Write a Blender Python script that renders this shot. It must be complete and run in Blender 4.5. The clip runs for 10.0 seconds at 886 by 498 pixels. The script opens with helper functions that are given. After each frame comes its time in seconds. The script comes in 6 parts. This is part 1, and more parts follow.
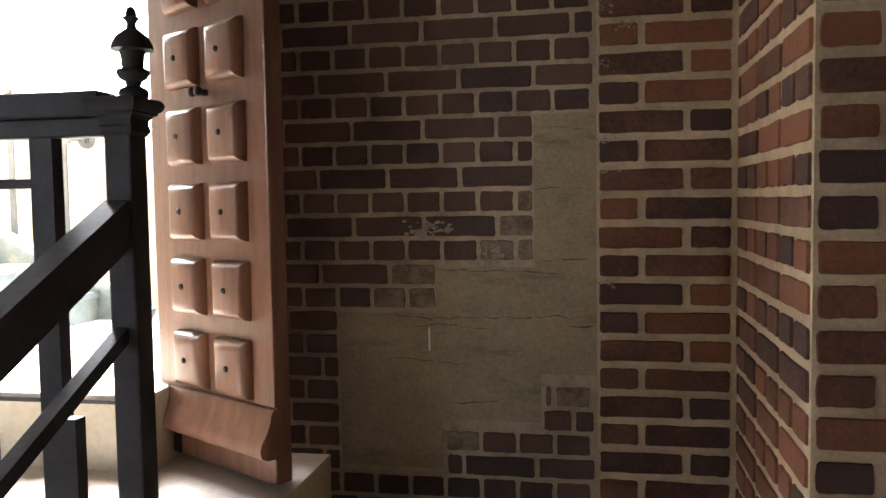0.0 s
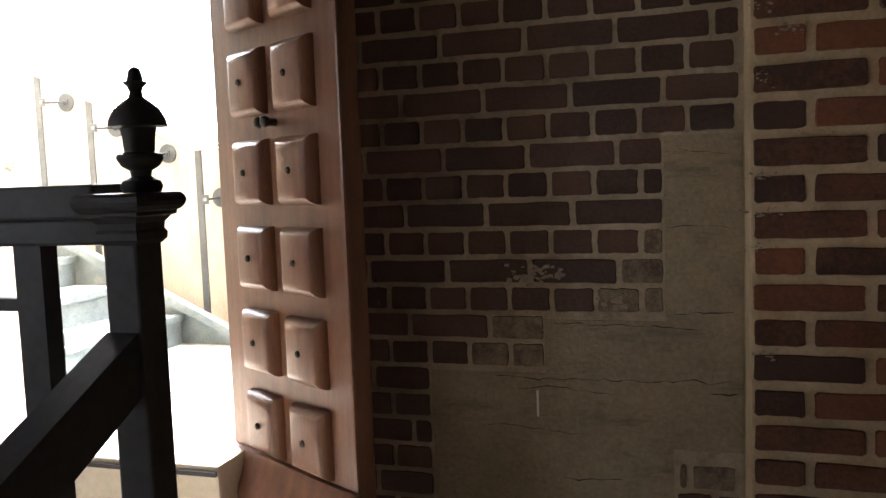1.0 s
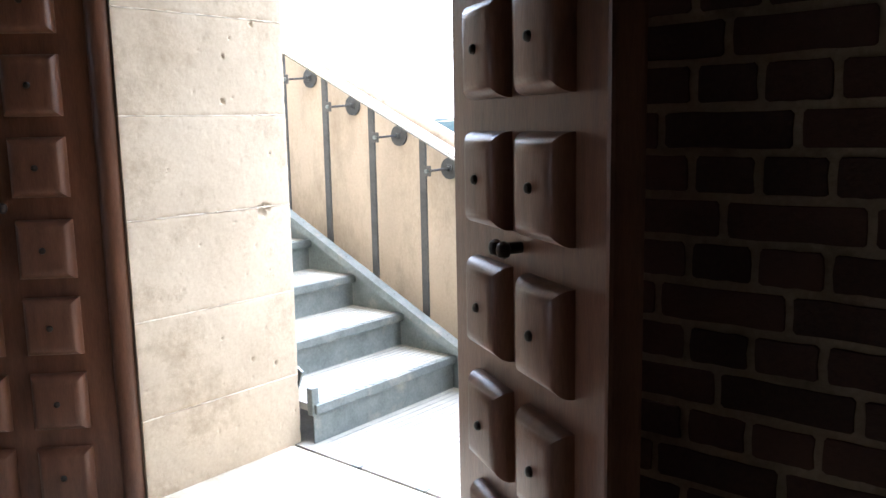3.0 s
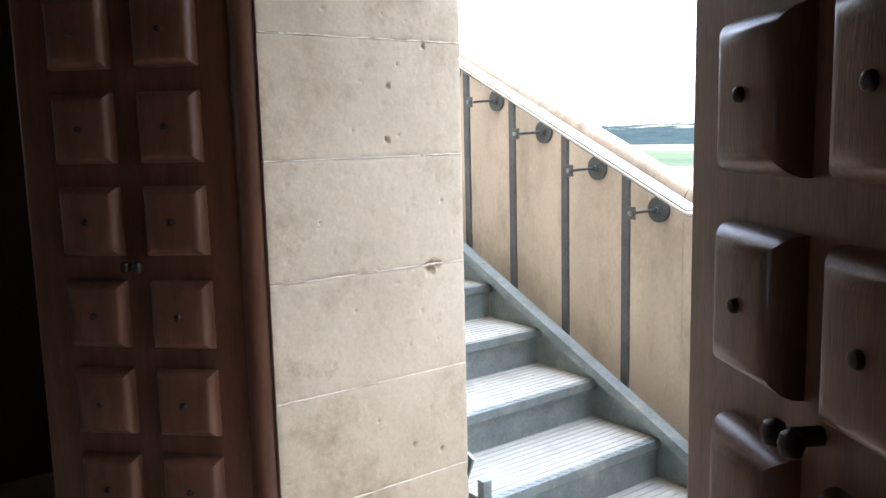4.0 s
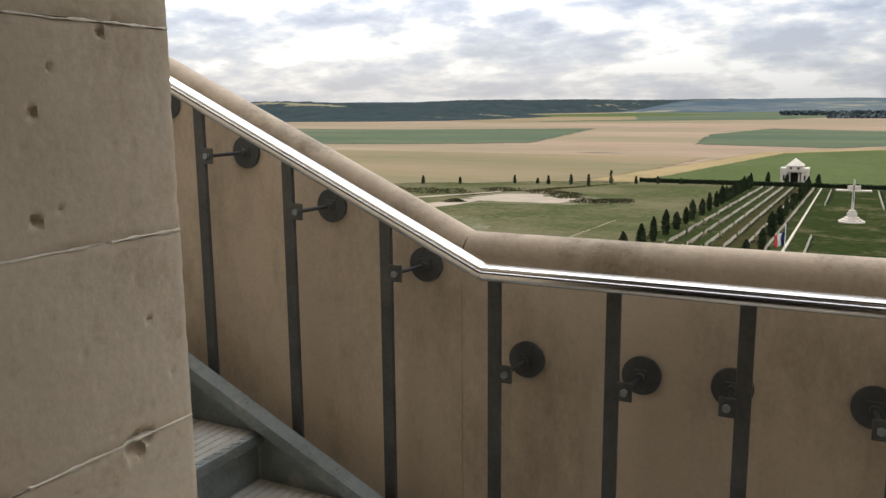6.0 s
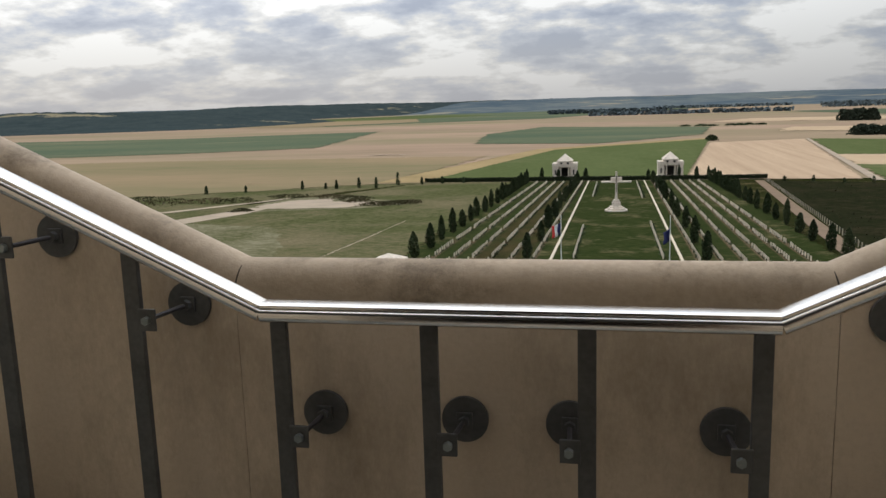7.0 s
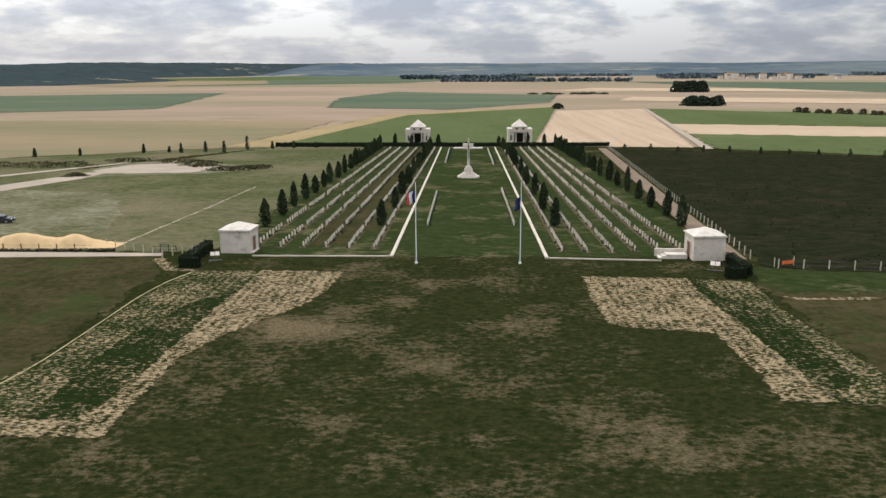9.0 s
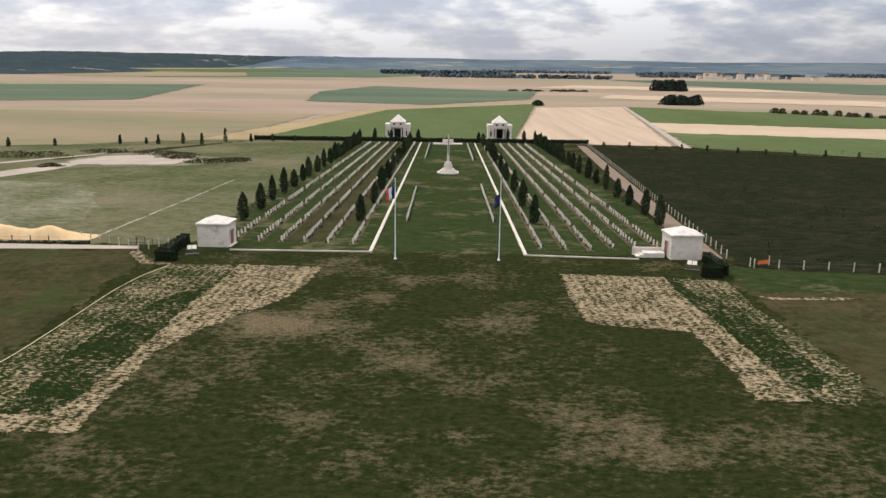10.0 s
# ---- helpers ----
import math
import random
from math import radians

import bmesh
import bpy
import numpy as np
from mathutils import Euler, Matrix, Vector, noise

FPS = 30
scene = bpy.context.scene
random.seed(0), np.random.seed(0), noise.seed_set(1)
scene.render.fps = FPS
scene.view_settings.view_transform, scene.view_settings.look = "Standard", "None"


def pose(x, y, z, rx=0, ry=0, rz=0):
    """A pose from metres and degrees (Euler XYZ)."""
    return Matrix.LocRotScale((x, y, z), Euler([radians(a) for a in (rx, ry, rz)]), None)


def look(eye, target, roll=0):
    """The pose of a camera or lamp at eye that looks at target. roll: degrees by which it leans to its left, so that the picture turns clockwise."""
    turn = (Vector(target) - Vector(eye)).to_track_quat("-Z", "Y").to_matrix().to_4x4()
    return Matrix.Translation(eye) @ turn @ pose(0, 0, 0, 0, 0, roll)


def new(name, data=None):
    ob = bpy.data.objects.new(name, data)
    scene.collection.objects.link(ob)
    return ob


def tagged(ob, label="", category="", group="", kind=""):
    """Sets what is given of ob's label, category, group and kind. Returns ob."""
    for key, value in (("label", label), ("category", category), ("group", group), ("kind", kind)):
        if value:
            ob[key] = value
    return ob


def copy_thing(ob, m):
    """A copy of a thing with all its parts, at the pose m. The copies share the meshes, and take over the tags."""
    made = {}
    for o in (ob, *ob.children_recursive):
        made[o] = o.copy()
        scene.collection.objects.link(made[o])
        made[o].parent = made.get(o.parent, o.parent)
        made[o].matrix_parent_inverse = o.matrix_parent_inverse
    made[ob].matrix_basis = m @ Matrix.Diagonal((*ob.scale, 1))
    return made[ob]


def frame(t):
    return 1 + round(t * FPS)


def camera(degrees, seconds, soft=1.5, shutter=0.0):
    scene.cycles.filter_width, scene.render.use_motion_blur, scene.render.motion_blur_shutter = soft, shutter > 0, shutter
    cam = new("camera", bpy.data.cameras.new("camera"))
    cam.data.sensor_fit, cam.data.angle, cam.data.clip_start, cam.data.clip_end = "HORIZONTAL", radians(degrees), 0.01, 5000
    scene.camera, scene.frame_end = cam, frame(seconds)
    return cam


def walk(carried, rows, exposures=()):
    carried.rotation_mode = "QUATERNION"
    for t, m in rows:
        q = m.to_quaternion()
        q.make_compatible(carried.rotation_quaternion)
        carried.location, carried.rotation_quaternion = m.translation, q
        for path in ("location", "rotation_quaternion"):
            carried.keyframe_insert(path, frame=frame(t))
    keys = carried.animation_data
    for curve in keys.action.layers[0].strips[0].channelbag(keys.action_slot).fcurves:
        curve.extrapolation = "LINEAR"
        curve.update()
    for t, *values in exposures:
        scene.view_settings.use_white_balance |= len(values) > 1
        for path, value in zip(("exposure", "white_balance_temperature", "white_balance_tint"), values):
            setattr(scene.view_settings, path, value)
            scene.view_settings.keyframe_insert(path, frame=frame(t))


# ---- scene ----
cam = camera(57.1, 10.0)
PATH = [
    (0, (-0.388, 1.1, 25.861), (-0.757, 3.062, 25.74), -0.9),
    (0.5, (-0.434, 1.293, 25.909), (-0.912, 3.229, 25.749), -1.2),
    (1, (-0.497, 1.506, 26.038), (-1.095, 3.406, 25.866), -2.1),
    (1.5, (-0.51, 1.694, 26.123), (-1.269, 3.533, 25.928), -2.1),
    (2, (-0.612, 1.901, 26.197), (-1.576, 3.641, 25.965), -1.4),
    (2.2, (-0.655, 1.971, 26.236), (-1.666, 3.677, 25.995), -1.2),
    (3.3, (-0.845, 2.424, 26.481), (-2.244, 3.82, 26.17), -1.1),
    (3.5, (-0.938, 2.511, 26.503), (-2.419, 3.821, 26.2), -1.0),
    (4, (-1.157, 2.689, 26.525), (-2.75, 3.866, 26.247), -1.4),
    (4.5, (-1.389, 2.833, 26.546), (-2.957, 4.044, 26.27), -0.7),
    (5, (-1.661, 2.996, 26.599), (-3.095, 4.356, 26.29), -0.3),
    (5.5, (-1.864, 3.1, 26.647), (-3.073, 4.655, 26.299), -0.2),
    (6, (-2.092, 3.197, 26.664), (-2.981, 4.955, 26.317), -0.5),
    (6.2, (-2.157, 3.264, 26.656), (-2.906, 5.086, 26.313), -0.5),
    (7.3, (-2.27, 3.739, 26.637), (-2.593, 5.681, 26.281), -1.8),
    (7.5, (-2.318, 3.852, 26.643), (-2.574, 5.8, 26.269), -1.5),
    (8, (-2.41, 4.114, 26.73), (-2.522, 6.062, 26.292), -1.6),
    (8.5, (-2.475, 4.345, 26.758), (-2.531, 6.291, 26.298), -1.1),
    (9, (-2.515, 4.482, 26.808), (-2.571, 6.433, 26.372), -0.2),
    (9.5, (-2.55, 4.563, 26.871), (-2.603, 6.515, 26.439), 0.6),
    (10, (-2.6, 4.59, 26.921), (-2.603, 6.539, 26.474), 0.8),
]
EXPOSURES = [(0.0, 5.2, 6200, 10), (0.5, 5.35, 6200, 10), (1.0, 4.6, 6250, 10), (2.0, 3.85, 6050, 12), (3.5, 2.7, 5500, 10), (4.2, 2.4, 5600, 10), (5.0, 1.85, 6100, 10), (5.5, 1.15, 6450, 10), (6.0, 0.42, 6500, 10), (6.2, 0.25, 6500, 10), (7.5, -0.05, 6500, 10), (8.0, -0.15, 6550, 10), (8.4, 0.1, 6500, 11), (9.0, 0.30, 6350, 11), (9.5, 0.25, 6350, 12), (10.0, 0.42, 6350, 13)]
walk(cam, [(t, look(e, g, r)) for t, e, g, r in PATH], EXPOSURES)

# ---- light ----
SUN_ELEVATION, SUN_AZIMUTH = 42.0, -35.0   # degrees; azimuth from +y towards +x


def build_world():
    w = bpy.data.worlds.new("sky")
    scene.world = w
    w.use_nodes = True
    nt = w.node_tree
    nt.nodes.clear()
    N, L = nt.nodes.new, nt.links.new
    out, bg = N("ShaderNodeOutputWorld"), N("ShaderNodeBackground")
    sky = N("ShaderNodeTexSky")
    sky.sky_type, sky.sun_disc = "NISHITA", False
    sky.sun_elevation, sky.sun_rotation = radians(SUN_ELEVATION), radians(SUN_AZIMUTH)
    sky.air_density, sky.dust_density = 1.0, 2.0
    # cloud layer: the view direction laid out on a flat ceiling
    tc, sep = N("ShaderNodeTexCoord"), N("ShaderNodeSeparateXYZ")
    L(tc.outputs["Generated"], sep.inputs[0])
    mx = N("ShaderNodeMath"); mx.operation = "MAXIMUM"; mx.inputs[1].default_value = 0.0
    L(sep.outputs[2], mx.inputs[0])
    ad = N("ShaderNodeMath"); ad.inputs[1].default_value = 0.27
    L(mx.outputs[0], ad.inputs[0])
    comb = N("ShaderNodeCombineXYZ")
    for i in (0, 1):
        dv = N("ShaderNodeMath"); dv.operation = "DIVIDE"
        L(sep.outputs[i], dv.inputs[0]); L(ad.outputs[0], dv.inputs[1]); L(dv.outputs[0], comb.inputs[i])
    n1, n2 = N("ShaderNodeTexNoise"), N("ShaderNodeTexNoise")
    for n, sc, de, ro in ((n1, 2.3, 9.0, 0.53), (n2, 7.0, 7.0, 0.58)):
        n.inputs["Scale"].default_value, n.inputs["Detail"].default_value, n.inputs["Roughness"].default_value = sc, de, ro
        L(comb.outputs[0], n.inputs["Vector"])
    r1 = N("ShaderNodeValToRGB")
    e = r1.color_ramp.elements
    e[0].position, e[0].color = 0.445, (1.30, 1.31, 1.31, 1)
    e[1].position, e[1].color = 0.59, (0.47, 0.535, 0.68, 1)
    m = e.new(0.487); m.color = (0.98, 0.99, 1.0, 1)
    m = e.new(0.53); m.color = (0.68, 0.74, 0.86, 1)
    mixn = N("ShaderNodeMix"); mixn.inputs[0].default_value = 0.26
    L(n1.outputs["Fac"], mixn.inputs[2]); L(n2.outputs["Fac"], mixn.inputs[3])
    L(mixn.outputs[0], r1.inputs[0])
    # the veiled sun brightens the clouds round it
    dot = N("ShaderNodeVectorMath"); dot.operation = "DOT_PRODUCT"
    el, az = radians(SUN_ELEVATION), radians(SUN_AZIMUTH)
    dot.inputs[1].default_value = (math.cos(el) * math.sin(az), math.cos(el) * math.cos(az), math.sin(el))
    L(tc.outputs["Generated"], dot.inputs[0])
    gl = N("ShaderNodeMapRange"); gl.inputs[1].default_value, gl.inputs[2].default_value = 0.35, 1.0
    gl.inputs[3].default_value, gl.inputs[4].default_value = 1.05, 1.7
    L(dot.outputs["Value"], gl.inputs[0])
    zen = N("ShaderNodeMapRange"); zen.inputs[1].default_value, zen.inputs[2].default_value = 0.0, 1.0
    zen.inputs[3].default_value, zen.inputs[4].default_value = 0.445, 2.0
    L(mx.outputs[0], zen.inputs[0])
    gz_ = N("ShaderNodeMath"); gz_.operation = "MULTIPLY"
    L(gl.outputs[0], gz_.inputs[0]); L(zen.outputs[0], gz_.inputs[1])
    mul = N("ShaderNodeVectorMath"); mul.operation = "SCALE"
    # pale haze thins the clouds out towards the horizon
    hz = N("ShaderNodeMapRange"); hz.inputs[1].default_value, hz.inputs[2].default_value = 0.0, 0.10
    hz.inputs[3].default_value, hz.inputs[4].default_value = 0.6, 0.0
    L(mx.outputs[0], hz.inputs[0])
    veil = N("ShaderNodeMix"); veil.data_type = "RGBA"; veil.inputs[7].default_value = (0.86, 0.90, 0.96, 1)
    L(hz.outputs[0], veil.inputs[0]); L(r1.outputs[0], veil.inputs[6])
    L(veil.outputs[2], mul.inputs[0]); L(gz_.outputs[0], mul.inputs["Scale"])
    bright = N("ShaderNodeVectorMath"); bright.operation = "SCALE"; bright.inputs["Scale"].default_value = 8.0
    L(mul.outputs[0], bright.inputs[0])
    mix = N("ShaderNodeMix"); mix.data_type = "RGBA"; mix.inputs[0].default_value = 0.88
    L(sky.outputs[0], mix.inputs[6]); L(bright.outputs[0], mix.inputs[7])
    L(mix.outputs[2], bg.inputs[0])
    bg.inputs[1].default_value = 0.105
    L(bg.outputs[0], out.inputs[0])


build_world()
sun_data = bpy.data.lights.new("sun", "SUN")
sun_data.energy, sun_data.angle, sun_data.color = 0.9, radians(12), (1.0, 0.95, 0.87)
sun = new("sun", sun_data)
_el, _az = radians(SUN_ELEVATION), radians(SUN_AZIMUTH)
sun.matrix_world = look((0, 0, 200), (-math.cos(_el) * math.sin(_az) * 50, -math.cos(_el) * math.cos(_az) * 50, 200 - math.sin(_el) * 50))


# ---- materials ----
def mat(name, c1, c2=None, rough=0.8, scale=4.0, fine=40.0, bump=0.15, metal=0.0, spread=0.5, stain=None, stain_scale=1.2, stain_at=0.58, per_object=0.0, stretch=(1, 1, 1), stain_stretch=(1, 1, 1), dist=0.01, spec=0.3, mixf=0.4, grain=0.5, soft=(0.05, 0.12)):
    """Two-scale noise colour, optional stains, fine relief; sizes in 1/metres of world space."""
    mt = bpy.data.materials.new(name)
    mt.use_nodes = True
    nt = mt.node_tree
    N, L = nt.nodes.new, nt.links.new
    b = nt.nodes["Principled BSDF"]
    c2 = c2 or tuple(v * 0.75 for v in c1)
    geo = N("ShaderNodeNewGeometry")
    mp = N("ShaderNodeMapping"); mp.inputs["Scale"].default_value = stretch
    L(geo.outputs["Position"], mp.inputs[0])
    na, nb = N("ShaderNodeTexNoise"), N("ShaderNodeTexNoise")
    na.inputs["Scale"].default_value, na.inputs["Detail"].default_value = scale, 5
    nb.inputs["Scale"].default_value, nb.inputs["Detail"].default_value = fine, 4
    L(mp.outputs[0], na.inputs[0]); L(mp.outputs[0], nb.inputs[0])
    add = N("ShaderNodeMix"); add.inputs[0].default_value = mixf
    na.inputs["Roughness"].default_value = nb.inputs["Roughness"].default_value = grain
    L(na.outputs[0], add.inputs[2]); L(nb.outputs[0], add.inputs[3])
    mr = N("ShaderNodeMapRange")
    mr.inputs[1].default_value, mr.inputs[2].default_value = 0.5 - 0.25 * spread * 1.2, 0.5 + 0.25 * spread * 1.2
    fac = add.outputs[0]
    if per_object:
        oi = N("ShaderNodeObjectInfo")
        pm = N("ShaderNodeMath"); pm.operation = "MULTIPLY_ADD"; pm.inputs[1].default_value, pm.inputs[2].default_value = per_object, -per_object / 2
        L(oi.outputs["Random"], pm.inputs[0])
        pa = N("ShaderNodeMath"); L(pm.outputs[0], pa.inputs[0]); L(fac, pa.inputs[1])
        fac = pa.outputs[0]
    L(fac, mr.inputs[0])
    mix = N("ShaderNodeMix"); mix.data_type = "RGBA"
    mix.inputs[6].default_value, mix.inputs[7].default_value = (*c1, 1), (*c2, 1)
    L(mr.outputs[0], mix.inputs[0])
    col = mix.outputs[2]
    if stain:
        mp2 = N("ShaderNodeMapping"); mp2.inputs["Scale"].default_value = stain_stretch
        L(geo.outputs["Position"], mp2.inputs[0])
        ns = N("ShaderNodeTexNoise"); ns.inputs["Scale"].default_value, ns.inputs["Detail"].default_value, ns.inputs["Roughness"].default_value = stain_scale, 9, 0.65 if grain < 0.6 else 0.8
        L(mp2.outputs[0], ns.inputs[0])
        sr = N("ShaderNodeMapRange"); sr.inputs[1].default_value, sr.inputs[2].default_value = stain_at - soft[0], stain_at + soft[1]
        L(ns.outputs[0], sr.inputs[0])
        m2 = N("ShaderNodeMix"); m2.data_type = "RGBA"; m2.inputs[7].default_value = (*stain, 1)
        L(sr.outputs[0], m2.inputs[0]); L(col, m2.inputs[6])
        col = m2.outputs[2]
    L(col, b.inputs["Base Color"])
    b.inputs["Metallic"].default_value = metal
    b.inputs["Specular IOR Level"].default_value = spec
    rr = N("ShaderNodeMapRange"); rr.inputs[3].default_value, rr.inputs[4].default_value = max(0.05, rough - 0.08), min(1.0, rough + 0.08)
    L(nb.outputs[0], rr.inputs[0]); L(rr.outputs[0], b.inputs["Roughness"])
    if bump:
        bp = N("ShaderNodeBump"); bp.inputs["Strength"].default_value, bp.inputs["Distance"].default_value = bump, dist
        L(add.outputs[0], bp.inputs["Height"]); L(bp.outputs[0], b.inputs["Normal"])
    return mt


M_BRICK = mat("dark_brick", (0.115, 0.066, 0.052), (0.058, 0.038, 0.034), 0.88, 9, 90, 0.5, spread=0.7, per_object=0.4, grain=0.65, mixf=0.5, stain=(0.30, 0.24, 0.20), stain_scale=11, stain_at=0.69)
M_BRICK_RED = mat("red_brick", (0.215, 0.088, 0.050), (0.066, 0.037, 0.030), 0.86, 9, 90, 0.5, spread=0.7, per_object=0.6, grain=0.65, mixf=0.5, stain=(0.42, 0.33, 0.25), stain_scale=11, stain_at=0.69)
M_BRICK_SMEARED = mat("cement_smeared_brick", (0.115, 0.078, 0.06), (0.058, 0.040, 0.035), 0.9, 9, 90, 0.5, spread=0.7, per_object=0.3, grain=0.65, mixf=0.5, stain=(0.27, 0.22, 0.155), stain_scale=9, stain_at=0.475, soft=(0.07, 0.12))
M_MORTAR_GREY = mat("grey_brown_mortar", (0.45, 0.365, 0.265), (0.29, 0.235, 0.17), 0.95, 9, 110, 0.6, stain=(0.17, 0.14, 0.10), stain_scale=8, stain_at=0.60)
M_FLAKE = mat("white_lime_smear", (0.36, 0.31, 0.25), (0.20, 0.165, 0.13), 0.95, 30, 150, 0.4)
M_MORTAR = mat("mortar", (0.54, 0.425, 0.285), (0.37, 0.285, 0.185), 0.95, 12, 120, 0.6)
M_CEMENT = mat("cement_patch", (0.36, 0.295, 0.20), (0.215, 0.175, 0.12), 0.95, 5, 70, 0.7, spread=0.5, grain=0.70, mixf=0.5, stain=(0.15, 0.125, 0.092), stain_scale=7, stain_at=0.575, stain_stretch=(0.4, 1, 1.9))
M_STONE = mat("pale_limestone", (0.62, 0.525, 0.395), (0.46, 0.378, 0.275), 0.87, 2.4, 85, 0.22, spread=0.55, grain=0.62, mixf=0.30, stain=(0.36, 0.28, 0.19), stain_scale=2.6, stain_at=0.56)
M_CONCRETE = mat("parapet_stone", (0.56, 0.47, 0.365), (0.46, 0.385, 0.298), 0.87, 2.2, 70, 0.22, spread=0.5, grain=0.62, stain=(0.29, 0.235, 0.172), stain_scale=1.7, stain_at=0.555, stain_stretch=(1.3, 1, 0.55), soft=(0.09, 0.16))
M_COPING = mat("weathered_coping", (0.44, 0.36, 0.27), (0.32, 0.258, 0.19), 0.88, 4, 60, 0.3, spread=0.5, grain=0.66, stain=(0.17, 0.135, 0.098), stain_scale=2.4, stain_at=0.555)
M_JOINT = mat("lime_joint", (0.80, 0.74, 0.63), (0.60, 0.53, 0.43), 0.95, 14, 90, 0.5)
M_CRACK = mat("crack", (0.05, 0.042, 0.034), (0.035, 0.03, 0.025), 0.95, 20, 90, 0.0)
M_DOOR = mat("varnished_oak", (0.225, 0.107, 0.066), (0.125, 0.058, 0.036), 0.36, 5, 60, 0.12, stretch=(6, 6, 0.7), spec=0.5)
M_BRONZE = mat("dark_bronze", (0.075, 0.062, 0.052), (0.045, 0.038, 0.034), 0.4, 20, 120, 0.1, metal=0.7)
M_IRON = mat("painted_iron", (0.045, 0.042, 0.045), (0.03, 0.028, 0.03), 0.5, 12, 90, 0.1)
M_GALV = mat("galvanised_steel", (0.285, 0.315, 0.312), (0.19, 0.215, 0.215), 0.55, 14, 90, 0.2, metal=0.55, stain=(0.42, 0.41, 0.37), stain_scale=7, stain_at=0.6)
M_POST = mat("grey_steel", (0.108, 0.110, 0.109), (0.072, 0.074, 0.074), 0.5, 12, 80, 0.08, metal=0.4)
M_GRATE = mat("weathered_zinc", (0.33, 0.335, 0.32), (0.25, 0.26, 0.25), 0.75, 14, 90, 0.2, stain=(0.47, 0.45, 0.40), stain_scale=7, stain_at=0.58)
M_CHROME = mat("brushed_stainless", (0.72, 0.71, 0.69), (0.62, 0.61, 0.59), 0.24, 30, 200, 0.02, metal=1.0, stretch=(0.3, 6, 6))
M_TREADBED = mat("tread_bed", (0.44, 0.42, 0.375), (0.35, 0.335, 0.30), 0.9, 10, 90, 0.2, stain=(0.29, 0.28, 0.255), stain_scale=6, stain_at=0.58)
M_SLAB = mat("worn_floor_stone", (0.62, 0.55, 0.45), (0.48, 0.42, 0.33), 0.8, 3, 50, 0.2, stain=(0.38, 0.32, 0.24), stain_scale=3)
M_PLASTER = mat("grey_plaster", (0.30, 0.26, 0.22), (0.22, 0.19, 0.16), 0.95, 2, 40, 0.2)
M_GREEN_A = mat("green_crop", (0.088, 0.106, 0.044), (0.068, 0.086, 0.033), 0.95, 0.02, 0.4, 0.0, spread=0.4, grain=0.65, stretch=(1, 0.3, 1), spec=0.0, stain=(0.125, 0.125, 0.062), stain_scale=0.014, stain_at=0.60, stain_stretch=(0.4, 1, 1))
M_GREEN_B = mat("blue_green_crop", (0.072, 0.096, 0.062), (0.105, 0.118, 0.072), 0.95, 0.01, 0.2, 0.0, spread=0.4, stretch=(0.25, 1, 1), spec=0.0, stain=(0.165, 0.15, 0.095), stain_scale=0.006, stain_at=0.60, stain_stretch=(0.3, 1, 1))
M_OLIVE = mat("fallow_field", (0.150, 0.138, 0.076), (0.255, 0.183, 0.115), 0.95, 0.007, 0.12, 0.0, spread=0.5, mixf=0.2, stretch=(0.35, 1, 1), spec=0.0)
# Distance haze is painted into this colour: tree green turned pale blue-grey.
M_FARWOOD_HAZED = mat("hazed_far_woodland", (0.074, 0.097, 0.108), (0.10, 0.12, 0.122), 0.95, 0.02, 0.2, 0.0, spec=0.0)
M_GOLD = mat("yellow_stubble", (0.30, 0.225, 0.12), (0.23, 0.175, 0.09), 0.95, 0.03, 0.4, 0.0, spec=0.0)
M_WHEAT = mat("harvested_wheat", (0.42, 0.315, 0.215), (0.315, 0.23, 0.155), 0.95, 0.05, 0.5, 0.0, stretch=(5, 0.12, 1), spec=0.0)
M_TAN = mat("tan_stubble", (0.42, 0.32, 0.215), (0.345, 0.258, 0.168), 0.95, 0.02, 0.4, 0.0, spec=0.0)
M_PATHBROWN = mat("brown_path", (0.20, 0.145, 0.105), (0.15, 0.115, 0.08), 0.95, 0.3, 3, 0.2, spec=0.0)
M_GRAVEL = mat("pale_gravel", (0.36, 0.295, 0.225), (0.27, 0.225, 0.17), 0.95, 0.15, 2.5, 0.2, spec=0.0)
M_SAND = mat("yellow_sand", (0.62, 0.43, 0.23), (0.52, 0.355, 0.18), 0.95, 0.8, 6, 0.3, dist=0.08, spec=0.0)
M_GRAVE = mat("portland_stone", (0.69, 0.61, 0.48), (0.57, 0.50, 0.39), 0.85, 0.7, 6, 0.0, per_object=0.3)
M_WHITE = mat("white_stone", (0.63, 0.555, 0.465), (0.52, 0.455, 0.375), 0.85, 0.6, 5, 0.1, stain=(0.37, 0.335, 0.28), stain_scale=1.1, stain_at=0.56)
M_KERB = mat("pale_kerb", (0.52, 0.45, 0.345), (0.42, 0.36, 0.27), 0.9, 0.6, 5, 0.0)
M_HOSE = mat("pale_yellow_hose", (0.50, 0.41, 0.20), (0.40, 0.33, 0.16), 0.6, 2, 10, 0.0)
M_SOIL = mat("bed_soil", (0.10, 0.075, 0.045), (0.07, 0.055, 0.032), 0.95, 1.5, 8, 0.0, spec=0.0)
M_LEAF = mat("conifer_leaf", (0.024, 0.036, 0.015), (0.043, 0.057, 0.025), 0.85, 1.2, 9, 0.0, per_object=0.6, spec=0.1)
M_HEDGE = mat("clipped_hedge_leaf", (0.011, 0.016, 0.008), (0.020, 0.027, 0.013), 0.9, 2.0, 12, 0.0, spec=0.05)
